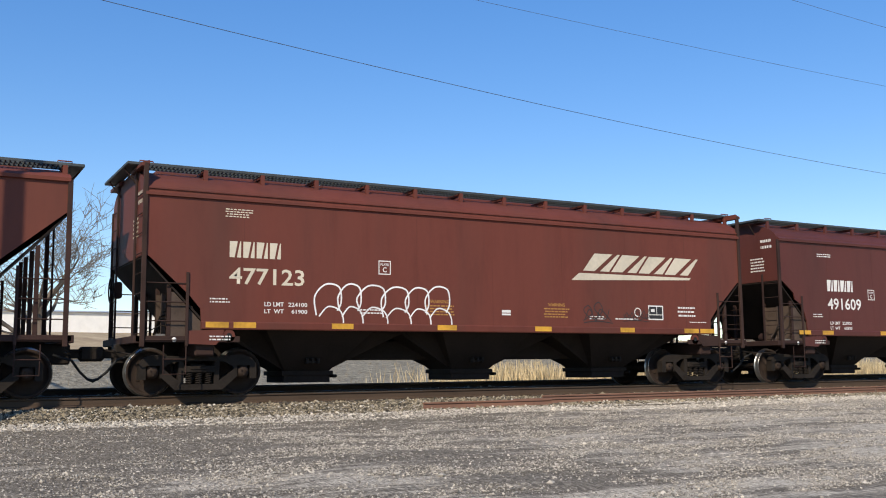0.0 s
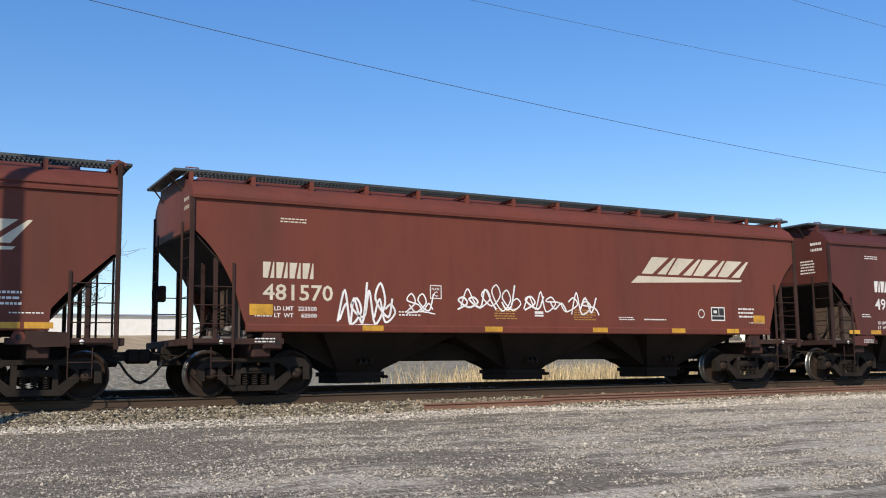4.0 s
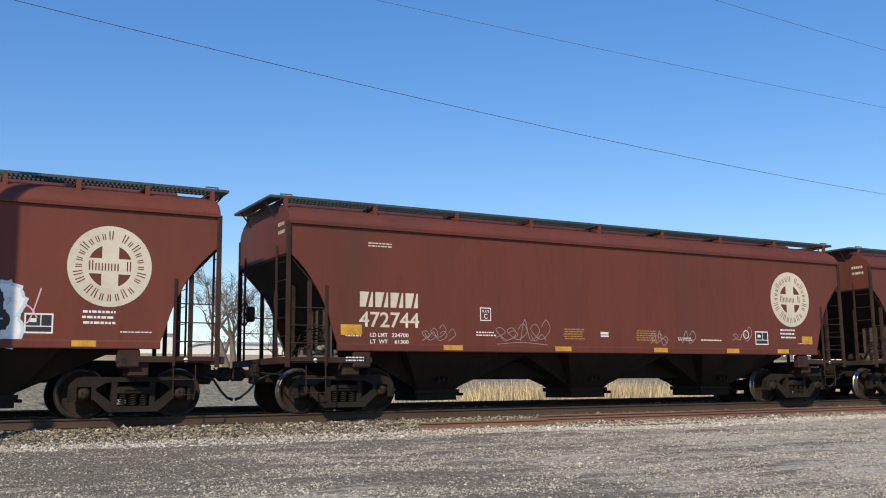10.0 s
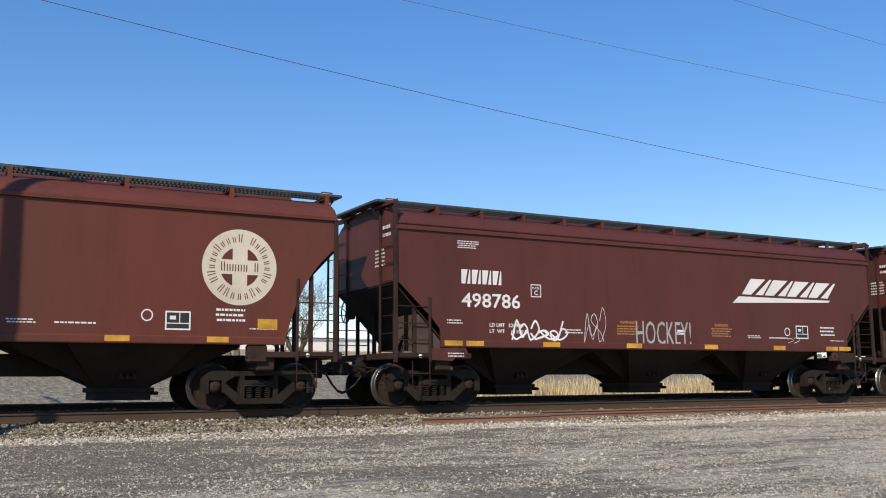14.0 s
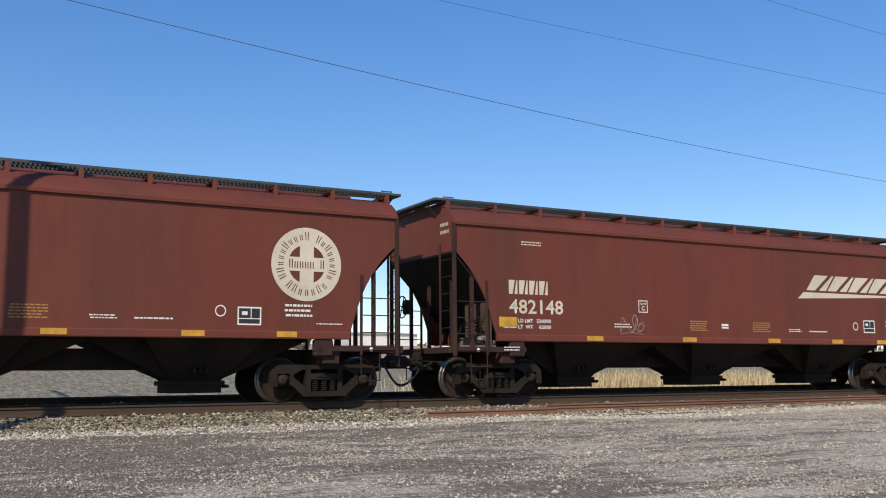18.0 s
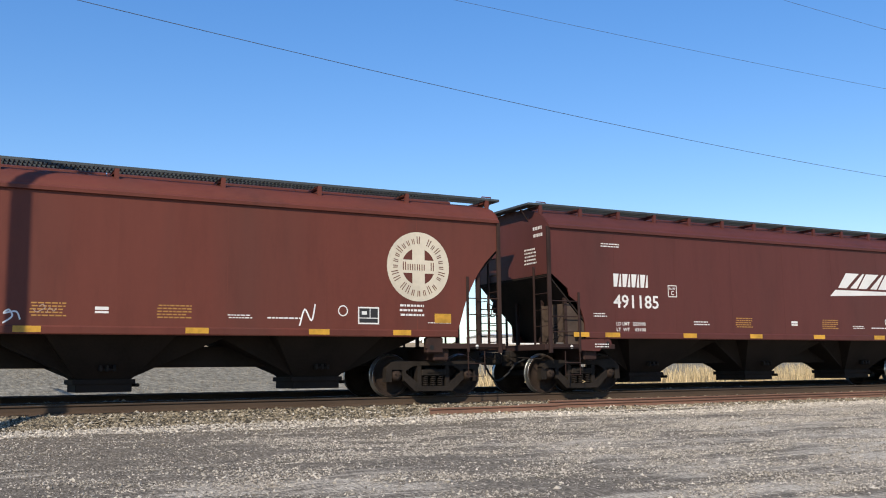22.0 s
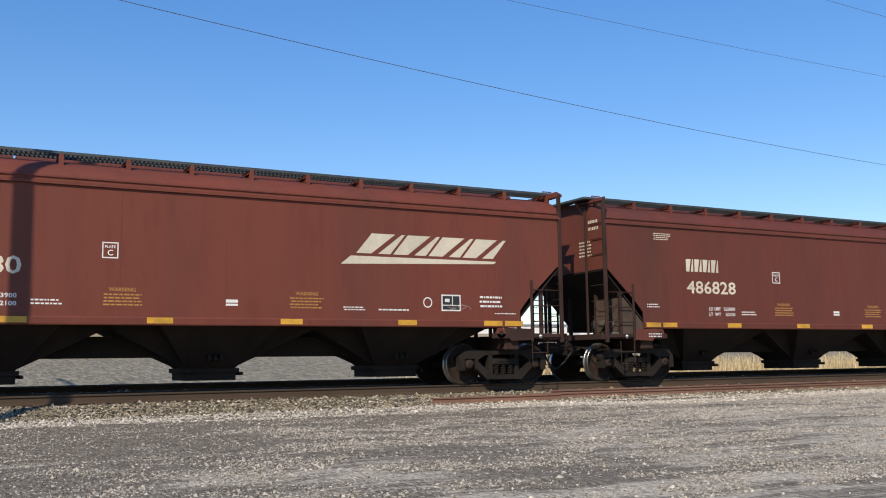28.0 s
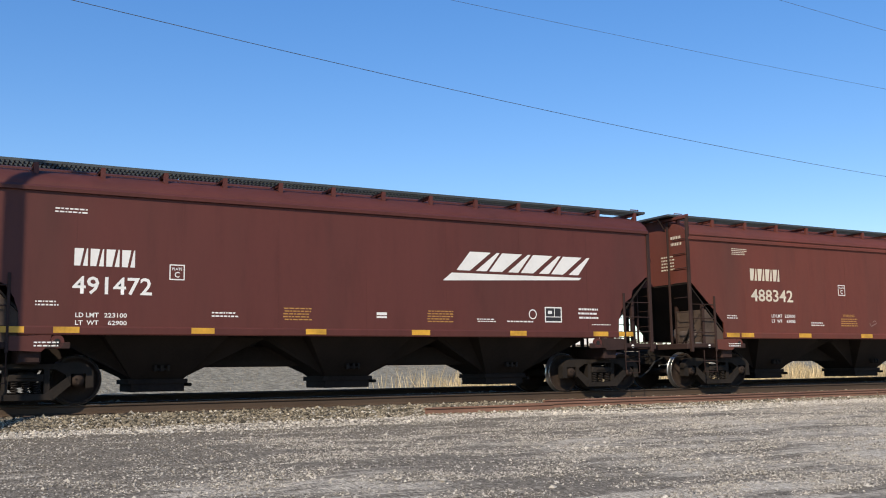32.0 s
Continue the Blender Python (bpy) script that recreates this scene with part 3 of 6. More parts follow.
def build_pole(x, y, h, r, arm_z=None, arm=0.0, label="weathered round timber utility pole"):
    z = float(ground_z(y))
    p = thing("utility_pole", None, None, label, "pole", "utility poles", loc=(x, y, z))
    part("shaft", Shape().tube([(0, 0, -0.4), (0, 0, h * 0.5), (0, 0, h)], [r * 1.12, r, r * 0.85], 16), POLE_WOOD, p)
    if arm_z:
        part("crossarm", Shape().box(-0.06, 0.06, -arm, arm, arm_z - 0.06, arm_z + 0.06, 0.01), POLE_WOOD, p)
        for yy in (-arm * 0.9, 0.25, arm * 0.9):
            part("insulator", Shape().lathe([(0.03, -0.05), (0.05, 0.0), (0.03, 0.05)], (0, yy, arm_z + 0.12), 10), TANKGREY, p)
    return p


# ---- freight car parts ----
BODY = {  # length over couplers, truck inset, hopper spacing, end cut (x, z) from the corner down, roof bracket spacing
    "slant": dict(L=17.45, truck=1.26, hop=4.2, cut=[(0.0, 2.66), (0.10, 2.64), (0.92, 1.90), (1.13, 1.66), (1.15, 1.42)], bracket=1.24),
    "long_slant": dict(L=17.93, truck=1.36, hop=4.3, cut=[(0.0, 2.70), (0.10, 2.68), (0.95, 1.92), (1.18, 1.66), (1.20, 1.42)], bracket=1.24),
    "arch": dict(L=18.70, truck=1.50, hop=4.5, cut=[(0.0, 3.26), (0.08, 3.22), (0.22, 3.09), (0.36, 2.95), (0.50, 2.78), (0.63, 2.59), (0.75, 2.38), (0.86, 2.16), (0.95, 1.92), (1.02, 1.70), (1.08, 1.52), (1.13, 1.42)], bracket=1.26),
    "step": dict(L=17.45, truck=1.26, hop=4.2, cut=[(0.0, 2.78), (0.10, 2.77), (0.55, 2.44), (0.60, 2.26), (0.80, 2.14), (0.95, 1.92), (1.03, 1.68), (1.05, 1.42)], bracket=1.24),
    "ribbed": dict(L=18.75, truck=1.50, hop=4.5, cut=[(0.0, 3.38), (0.08, 3.34), (1.36, 2.30), (1.38, 1.42)], bracket=1.32),
}
CORNER = 0.68
RUN = 0.9623   # bodies and marks are laid out on a drawing that is longer than the cars by this share
ROOF = [(-1.60, 3.90), (-1.59, 3.99), (-1.50, 4.10), (-1.34, 4.21), (-1.10, 4.31), (-0.80, 4.39), (-0.40, 4.44), (0.0, 4.46)]
ROOF = ROOF + [(-y, z) for y, z in ROOF[-2::-1]]
FLAT_ROOF = [(-1.60, 3.97), (-1.59, 4.02), (-1.30, 4.13), (-0.80, 4.27), (-0.40, 4.36), (0.0, 4.40)]
FLAT_ROOF = FLAT_ROOF + [(-y, z) for y, z in FLAT_ROOF[-2::-1]]


def truck_meshes():
    out = {}
    s = Shape()
    s.box(-0.17, 0.17, -1.0, 1.0, 0.34, 0.62, 0.04).box(-0.30, 0.30, -0.33, 0.33, 0.60, 0.74, 0.03)
    for x in (-0.42, 0.42):
        s.tube([(x, -0.78, 0.36), (x, 0.78, 0.36)], 0.05, 8)
        s.tube([(0.15 if x > 0 else -0.15, -0.3, 0.30), (x, -0.55, 0.40)], 0.03, 6)
    out["bolster"] = s.mesh("truck", STEEL)
    f = Shape()
    y0, y1 = -0.09, 0.09
    f.prism([(-1.16, 0.32), (-1.02, 0.32), (-1.02, 0.58), (-0.76, 0.58), (-0.76, 0.34), (-0.69, 0.34), (-0.675, 0.56), (-0.50, 0.655), (-0.28, 0.67), (0.28, 0.67), (0.50, 0.655),
             (0.675, 0.56), (0.69, 0.34), (0.76, 0.34), (0.76, 0.58), (1.02, 0.58), (1.02, 0.32), (1.16, 0.32), (1.15, 0.62), (1.04, 0.74), (0.86, 0.79), (0.40, 0.76),
             (-0.40, 0.76), (-0.86, 0.79), (-1.04, 0.74), (-1.15, 0.62)], y0, y1)
    for k in (-1, 1):
        f.prism([(k * 0.30, 0.66), (k * 0.40, 0.66), (k * 0.40, 0.14), (k * 0.30, 0.14)][:: k], y0, y1)
        f.prism([(k * 0.765, 0.38), (k * 0.70, 0.52), (k * 0.33, 0.23), (k * 0.44, 0.09)][:: k], y0 - 0.02, y1)
    f.prism([(-0.46, 0.11), (0.46, 0.11), (0.40, 0.22), (-0.40, 0.22)], y0 - 0.05, y1 + 0.03)
    f.box(-0.30, 0.30, -0.13, 0.06, 0.44, 0.58, 0.02)
    f.box(-0.18, 0.18, -0.15, 0.0, 0.50, 0.555, 0.01)
    out["side_frame"] = f.mesh("side_frame", STEEL)
    c = Shape()
    c.lathe([(0.0, -0.10), (0.095, -0.10), (0.10, -0.07), (0.125, -0.05), (0.125, 0.08)], (0, 0, 0), 20)
    for k in range(3):
        a = k * math.tau / 3 + 0.5
        c.lathe([(0.018, -0.12), (0.018, -0.09)], (0.055 * math.cos(a), 0, 0.055 * math.sin(a)), 6)
    out["bearing"] = c.mesh("bearing_cap", WHEEL)
    sp = Shape()
    pts = [(0.058 * math.cos(a), 0.058 * math.sin(a), a / math.tau * 0.042) for a in np.arange(0, math.tau * 5.2, math.tau / 9)]
    sp.tube(pts, 0.014, 5)
    out["spring"] = sp.mesh("spring", STEEL)
    w = Shape()
    for k in (-1, 1):
        o = k * 0.747
        prof = [(0.085, -0.10), (0.12, -0.09), (0.14, -0.03), (0.36, 0.005), (0.392, -0.04), (0.405, -0.068), (0.452, -0.070), (0.457, -0.060), (0.459, 0.030), (0.470, 0.045), (0.484, 0.056), (0.480, 0.070), (0.405, 0.072),
                (0.39, 0.05), (0.36, 0.03), (0.14, 0.05), (0.12, 0.09), (0.085, 0.10)]
        w.lathe([(r, o + (y if k < 0 else -y)) for r, y in prof], (0, 0, 0), 40)
        for j in range(2):
            a = j * math.pi + 0.6
            w.box(0.26 * math.cos(a) - 0.03, 0.26 * math.cos(a) + 0.03, o + k * 0.012, o + k * 0.03, 0.26 * math.sin(a) - 0.012, 0.26 * math.sin(a) + 0.012)
    w.tube([(0, -1.02, 0), (0, 1.02, 0)], 0.085, 12)
    me = w.mesh("wheelset", [WHEEL, TREAD])
    for p in me.polygons:
        r = math.hypot(p.center.x, p.center.z)
        if r > 0.447:
            p.material_index = 1
    out["wheelset"] = me
    bs = Shape().box(-0.035, 0.035, -0.06, 0.06, -0.17, 0.17, 0.02).box(-0.06, 0.0, -0.05, 0.05, -0.06, 0.06, 0.01)
    out["shoe"] = bs.mesh("brake_shoe", STEEL)
    return out


TRUCK = truck_meshes()


def add_truck(car, x):
    t = part("truck", TRUCK["bolster"], None, car, "cast steel three-piece freight truck", (x, 0, 0))
    for y, turn in ((-1.03, 0), (1.03, math.pi)):
        sf = part("side_frame", TRUCK["side_frame"], None, t, loc=(0, y, 0))
        sf.rotation_euler.z = turn
        for sx in (-0.19, 0.0, 0.19) if y < 0 else ():
            part("spring", TRUCK["spring"], None, t, loc=(sx, y - 0.05, 0.22))
        for wx in (-0.889, 0.889):
            bc = part("bearing_cap", TRUCK["bearing"], None, t, loc=(wx, y, 0.457))
            bc.rotation_euler.z = turn
    for wx in (-0.889, 0.889):
        part("wheelset", TRUCK["wheelset"], None, t, "steel wheels with bright worn treads on one axle", (wx, 0, 0.457))
        for y in (-0.747,):
            part("brake_shoe", TRUCK["shoe"], None, t, loc=(wx - math.copysign(0.51, wx), y, 0.44))
    return t


RUNG = Shape().tube([(0, 0, 0), (0.46, 0, 0)], 0.011, 6).mesh("rung", GRIME["brown"])


def build_car(kind, paint):
    """One empty covered hopper: body, roof walk, hoppers, ladders, couplers and trucks; no lettering."""
    b = BODY[kind]
    L, P, G = b["L"], PAINT[paint], GRIME[paint]
    x0, x1 = CORNER, L - 0.75
    mid, n = (x0 + x1) / 2, x1 - x0
    cut = b["cut"]
    ribbed = kind == "ribbed"
    roof = FLAT_ROOF if ribbed else ROOF
    eave = roof[0][1]
    car = thing("covered_hopper_car", None, None, "covered hopper railcar", "railcar", "moving grain train")
    low = 1.41 if ribbed else 1.40
    # sides
    left = [(x0 + px, pz) for px, pz in cut]
    right = [(x1 - px, pz) for px, pz in cut]
    pts = [(x0, eave)] + left[:-1] + [(left[-1][0], low)] + [(right[-1][0], low)] + right[:-1][::-1] + [(x1, eave)]
    side = Shape().prism(pts, -0.018, 0.018)
    for y in (-1.582, 1.582):
        p = part("side_panel", side.mesh("side_panel", P), None, car, loc=(0, y, 0))
    # weld seams and eave trim
    if not ribbed:
        seams = Shape()
        for i in range(1, 8):
            sx = x0 + n * i / 8
            seams.box(sx - 0.010, sx + 0.010, -1.6015, -1.598, low + 0.02, eave - 0.02)
        tagged(part("weld_seams", seams, P, car), kind="stuff")
    for s in (-1, 1):
        if kind in ("slant", "long_slant"):
            part("eave_rail", Shape().along([(s * 1.59, eave - 0.10), (s * 1.645, eave - 0.085), (s * 1.645, eave - 0.03), (s * 1.60, eave + 0.01)], x0, x1), P, car)
            part("roof_flange", Shape().along([(s * 1.58, eave + 0.035), (s * 1.622, eave + 0.04), (s * 1.622, eave + 0.065), (s * 1.57, eave + 0.10)], x0, x1), P, car)
        else:
            part("eave_rail", Shape().along([(s * 1.59, eave - 0.045), (s * 1.655, eave - 0.035), (s * 1.66, eave + 0.03), (s * 1.58, eave + 0.09)], x0, x1), P, car)
    if ribbed:
        rib = Shape().along([(-0.085, 0), (-0.065, -0.052), (0.065, -0.052), (0.085, 0)], 1.40, eave - 0.08)
        rm = rib.mesh("side_rib", P)
        rm.transform(Matrix(((0, 1, 0, 0), (0, 0, 1, 0), (1, 0, 0, 0), (0, 0, 0, 1))))
        for s, turn in ((-1, 0), (1, math.pi)):
            rx = x0 + 1.50
            for step in [0.73] * 2 + [0.83] * 4 + [0.93] * 5 + [0.83] * 4 + [0.73] * 2 + [0.0]:
                r = part("side_rib", rm, None, car, loc=(rx, s * 1.60, 0))
                rx += step
                r.rotation_euler.z = turn
    # roof
    part("roof", Shape().along(roof + [(1.56, eave - 0.04), (-1.56, eave - 0.04)], x0, x1, True), P, car)
    zt = roof[len(roof) // 2][1]
    for i in range(4):
        a, c = x0 + 0.5 + i * (n - 1.0) / 4, x0 + 0.5 + (i + 1) * (n - 1.0) / 4 - 0.06
        part("hatch_cover", Shape().along([(-0.36, zt - 0.05), (-0.36, zt + 0.06), (-0.2, zt + 0.11), (0.2, zt + 0.11), (0.36, zt + 0.06), (0.36, zt - 0.05)], a, c), P, car)
    # roof walk with brackets
    zw = 4.455 if not ribbed else 4.31
    walkm = Shape()
    for s in (-1, 1):
        for yy in (0.74, 0.99, 1.24):
            walkm.box(x0 - 0.05, x1 + 0.05, s * yy - 0.012, s * yy + 0.012, zw, zw + 0.05)
        k = int((n + 0.1) / 0.085)
        for i in range(k):
            xx = x0 - 0.04 + i * 0.085
            walkm.box(xx, xx + 0.022, s * 0.99 - 0.25, s * 0.99 + 0.25, zw + 0.012, zw + 0.045)
    part("running_board", walkm, GRATING, car, "dark steel grating roof walk")
    step = 2.15 if paint == "brown" and kind == "arch" else b["bracket"]
    k = round((n - 0.3) / step)
    br = Shape()
    for s in (-1, 1):
        br.prism([(-0.045, 0), (0.045, 0), (0.045, 0.34), (-0.045, 0.34)], s * 1.25, s * 1.19)
    br.along([(-1.22, 0.27), (1.22, 0.27), (1.22, 0.335), (-1.22, 0.335)], -0.035, 0.035)
    brm = br.mesh("roof_bracket", P)
    for i in range(k + 1):
        part("roof_bracket", brm, None, car, loc=(x0 + 0.06 + i * (n - 0.12) / k, 0, zw - 0.34))
    # ends
    for e, xx in ((1, x0), (-1, x1)):
        zc = cut[0][1]
        ends = Shape()
        outline = [(y, z) for y, z in roof]
        ring = [(1.58, zc), (-1.58, zc)] + outline
        ends.along(ring, xx - 0.015, xx + 0.015)
        part("end_panel", ends, P, car)
        run = (zc - 1.32) * 0.98
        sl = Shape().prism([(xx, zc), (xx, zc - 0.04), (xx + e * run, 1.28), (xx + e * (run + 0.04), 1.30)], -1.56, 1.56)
        # faces down; the near-black hopper colour paints in its shade
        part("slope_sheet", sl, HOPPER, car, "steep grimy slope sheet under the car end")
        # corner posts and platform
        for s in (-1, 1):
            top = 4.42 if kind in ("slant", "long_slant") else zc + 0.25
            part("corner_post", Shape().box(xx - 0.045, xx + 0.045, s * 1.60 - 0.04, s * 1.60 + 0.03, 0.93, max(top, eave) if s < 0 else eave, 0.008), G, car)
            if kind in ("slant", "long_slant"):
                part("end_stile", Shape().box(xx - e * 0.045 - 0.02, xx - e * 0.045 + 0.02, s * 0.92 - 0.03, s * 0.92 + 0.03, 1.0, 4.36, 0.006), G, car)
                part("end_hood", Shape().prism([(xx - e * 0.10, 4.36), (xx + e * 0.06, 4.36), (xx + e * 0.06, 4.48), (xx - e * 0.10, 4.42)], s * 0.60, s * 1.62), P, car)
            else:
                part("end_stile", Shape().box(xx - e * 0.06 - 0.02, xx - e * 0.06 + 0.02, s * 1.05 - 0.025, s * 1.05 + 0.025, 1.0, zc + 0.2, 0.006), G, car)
            # end ladder rungs
            for j in range(8):
                z = 1.18 + j * 0.38
                if z < (4.3 if kind in ("slant", "long_slant") else zc + 0.1):
                    r = part("end_rung", RUNG, None, car, loc=(xx - e * 0.05, s * 1.06 - (0.0 if s > 0 else 0.50), z))
                    r.rotation_euler.z = math.pi / 2
            # side ladder
            lad = Shape()
            lx = xx + e * 0.86
            lad.box(lx - 0.028, lx + 0.028, s * 1.60 - 0.03, s * 1.60 + 0.01, 0.95, 2.36 if kind != "arch" else 2.62, 0.005)
            lad.tube([(lx, s * 1.60, 0.97), (lx, s * 1.60, 0.42), (xx + e * 0.42, s * 1.60, 0.42), (xx + e * 0.42, s * 1.60, 0.97)], 0.014, 6)
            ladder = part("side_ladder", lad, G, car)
            for j in range(5 if s < 0 or e > 0 else 0):
                z = 0.70 + j * 0.36
                part("rung", Shape().tube([(xx + e * (0.02 if z > 1.0 else 0.40), s * 1.61, z), (lx, s * 1.61, z)], 0.012, 6), G, ladder)
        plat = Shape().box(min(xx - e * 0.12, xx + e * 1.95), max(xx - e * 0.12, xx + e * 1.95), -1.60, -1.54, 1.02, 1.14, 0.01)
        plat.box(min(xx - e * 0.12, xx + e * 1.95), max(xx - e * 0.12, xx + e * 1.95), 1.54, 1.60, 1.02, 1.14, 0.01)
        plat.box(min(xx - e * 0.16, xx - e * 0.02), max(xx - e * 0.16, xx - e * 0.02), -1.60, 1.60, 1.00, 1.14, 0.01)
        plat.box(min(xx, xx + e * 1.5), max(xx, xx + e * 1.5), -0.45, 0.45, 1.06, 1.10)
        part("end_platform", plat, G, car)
        part("crossover_step", Shape().box(min(xx - e * 0.30, xx - e * 0.02), max(xx - e * 0.30, xx - e * 0.02), -1.24, 1.24, zw - 0.01, zw + 0.05, 0.01), GRATING, car)
        for s in (-0.8, 0.8):
            part("step_brace", Shape().tube([(xx - e * 0.28, s, zw), (xx, s, zw - 0.34)], 0.018, 6), G, car)
        part("grab_iron", Shape().tube([(xx - e * 0.06, -1.21, zw + 0.03), (xx - e * 0.06, -1.24, zw + 0.075), (xx + e * 0.20, -1.24, zw + 0.075), (xx + e * 0.22, -1.24, zw + 0.02)], 0.014, 6), P, car)
        # bulkheads and cross ties under the slope
        bx = 0.98 if kind in ("arch", "ribbed") else 0.56
        btop = zc - 0.06 - (bx + 0.05) / 0.98
        comb = [(bx + 0.05, -0.55), (bx + 0.05, -1.53)]
        for q in (-1.505, -1.05, -0.58):
            comb += [(bx, q - 0.025), (bx - 0.08, q - 0.025), (bx - 0.08, q + 0.025), (bx, q + 0.025)]
        k = len(comb)
        bk = Shape().add([(xx + e * u, v, z) for z in (1.12, btop) for u, v in comb], [tuple(range(k)), tuple(range(k, 2 * k))] + [(i, (i + 1) % k, k + (i + 1) % k, k + i) for i in range(k)])
        foot = cut[-1][0] + 0.04
        if e > 0 and foot - bx > 0.2:
            drop = lambda u: zc - 0.06 - u / 0.98
            part("shear_plate", Shape().prism([(xx + e * (bx + 0.05), 1.13), (xx + e * foot, 1.13), (xx + e * foot, max(drop(foot), 1.2)), (xx + e * (bx + 0.05), drop(bx + 0.05))], -1.53, -1.505), DUSTY, car)
        if e > 0:
            part("end_bulkhead", bk, DUSTY, car, "dusty brown stiffened bulkhead")
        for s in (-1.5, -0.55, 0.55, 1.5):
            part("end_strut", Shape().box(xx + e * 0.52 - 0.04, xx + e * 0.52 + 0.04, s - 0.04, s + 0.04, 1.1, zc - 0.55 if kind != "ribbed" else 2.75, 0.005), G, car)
        if ribbed:
            part("bolster_plate", Shape().prism([(xx + e * 1.16, 1.36), (xx + e * 1.16, 0.80), (xx + e * 1.74, 0.79), (xx + e * 2.02, 1.36)], -1.608, -1.56), P, car)
            lx, lz = xx + e * 1.72, 1.20
        elif kind == "arch":
            part("jacking_pad", Shape().box(min(xx + e * 1.50, xx + e * 1.92), max(xx + e * 1.50, xx + e * 1.92), -1.60, -1.42, 0.92, 1.27, 0.03), G, car, "grimy jacking pad under the sill")
            lx = xx + e * 1.80
            lz = 1.05
        else:
            part("bolster_plate", Shape().prism([(xx + e * 0.85, 1.24), (xx + e * 0.90, 0.99), (xx + e * 1.45, 0.97), (xx + e * 1.58, 1.10), (xx + e * 1.62, 1.27)], -1.608, -1.56), P if e > 0 else G, car)
            lx = xx + e * 1.72
            lz = 1.15
            part("pull_lug", Shape().lathe([(0.0, 0.0), (0.125, 0.0), (0.125, 0.05), (0.0, 0.05)], (lx, -1.60, lz), 18, False), P, car)
        part("pull_hole", Shape().lathe([(0.0, 0.0), (0.055, 0.0), (0.055, 0.006), (0.0, 0.006)], (lx, -1.606, lz), 14, False), BLACK, car)
        part("body_bolster", Shape().box(xx + e * b["truck"] - 0.2, xx + e * b["truck"] + 0.2, -1.5, 1.5, 0.76, 1.05, 0.03), G, car)
        # coupler and hose
        end = 0.0 if e > 0 else L
        cp = Shape().box(min(end + e * 0.24, xx), max(end + e * 0.24, xx), -0.07, 0.07, 0.74, 0.92, 0.02)
        cp.box(min(end - e * 0.02, end + e * 0.26), max(end - e * 0.02, end + e * 0.26), -0.15, 0.13, 0.68, 0.97, 0.05)
        cp.box(min(end + e * 0.45, xx + e * 0.4), max(end + e * 0.45, xx + e * 0.4), -0.22, 0.22, 0.62, 1.02, 0.03)
        part("coupler", cp, STEEL, car)
        hose = [(xx + e * 0.05, -0.42, 0.80), (end + e * 0.45, -0.42, 0.70), (end + e * 0.28, -0.36, 0.48), (end + e * 0.12, -0.30, 0.34), (end, -0.28, 0.30)]
        part("air_hose", Shape().tube(hose, [0.028, 0.028, 0.026, 0.026, 0.035], 8), BLACK, car)
        lever = [(xx + e * 0.02, -1.45, 0.92), (xx - e * 0.14, -1.38, 0.80), (xx - e * 0.14, -0.5, 0.84), (end + e * 0.2, -0.1, 0.90)]
        part("uncoupling_lever", Shape().tube(lever, 0.014, 6), STEEL, car)
    # side sills
    sx0, sx1 = x0 + cut[-1][0], x1 - cut[-1][0]
    for s in (-1, 1):
        prof = [(s * 1.54, 1.27), (s * 1.615, 1.27), (s * 1.625, 1.29), (s * 1.625, 1.40), (s * 1.602, 1.43), (s * 1.54, 1.43)] if not ribbed else [(s * 1.50, 1.36), (s * 1.65, 1.36), (s * 1.65, 1.39), (s * 1.605, 1.41), (s * 1.50, 1.42)]
        part("side_sill", Shape().along(prof, sx0, sx1), P, car)
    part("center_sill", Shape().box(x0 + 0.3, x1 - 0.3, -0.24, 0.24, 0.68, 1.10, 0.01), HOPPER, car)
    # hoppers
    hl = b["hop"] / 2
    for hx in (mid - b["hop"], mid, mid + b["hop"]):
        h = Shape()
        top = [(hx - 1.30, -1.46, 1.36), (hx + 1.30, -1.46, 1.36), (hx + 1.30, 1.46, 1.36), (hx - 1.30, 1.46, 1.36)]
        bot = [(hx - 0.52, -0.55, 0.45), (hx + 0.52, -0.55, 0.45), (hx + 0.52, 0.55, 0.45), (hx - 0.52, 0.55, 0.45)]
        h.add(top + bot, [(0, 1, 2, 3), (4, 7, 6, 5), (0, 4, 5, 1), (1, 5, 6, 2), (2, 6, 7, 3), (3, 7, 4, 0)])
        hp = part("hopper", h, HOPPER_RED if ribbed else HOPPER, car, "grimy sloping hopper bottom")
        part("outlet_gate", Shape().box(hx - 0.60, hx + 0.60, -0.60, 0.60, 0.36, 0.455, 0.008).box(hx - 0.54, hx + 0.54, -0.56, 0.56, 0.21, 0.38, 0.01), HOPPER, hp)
        la = Shape().box(hx - 0.17, hx + 0.17, -0.89, -0.80, 0.62, 0.66, 0.006)
        for q in (-0.13, 0.0, 0.13):
            la.box(hx + q - 0.03, hx + q + 0.03, -0.92, -0.80, 0.60, 0.72, 0.01)
        part("gate_latch", la, STEEL, hp)
        part("gate_shaft", Shape().tube([(hx + 0.64, -0.66, 0.34), (hx + 0.64, 0.66, 0.34)], 0.035, 8), STEEL, hp)
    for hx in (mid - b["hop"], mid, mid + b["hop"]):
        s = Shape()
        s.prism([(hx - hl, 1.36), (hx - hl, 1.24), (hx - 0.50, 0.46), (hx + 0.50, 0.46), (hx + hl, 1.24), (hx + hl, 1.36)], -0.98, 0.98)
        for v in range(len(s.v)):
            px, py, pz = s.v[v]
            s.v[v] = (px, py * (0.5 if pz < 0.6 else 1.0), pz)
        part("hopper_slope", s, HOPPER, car)
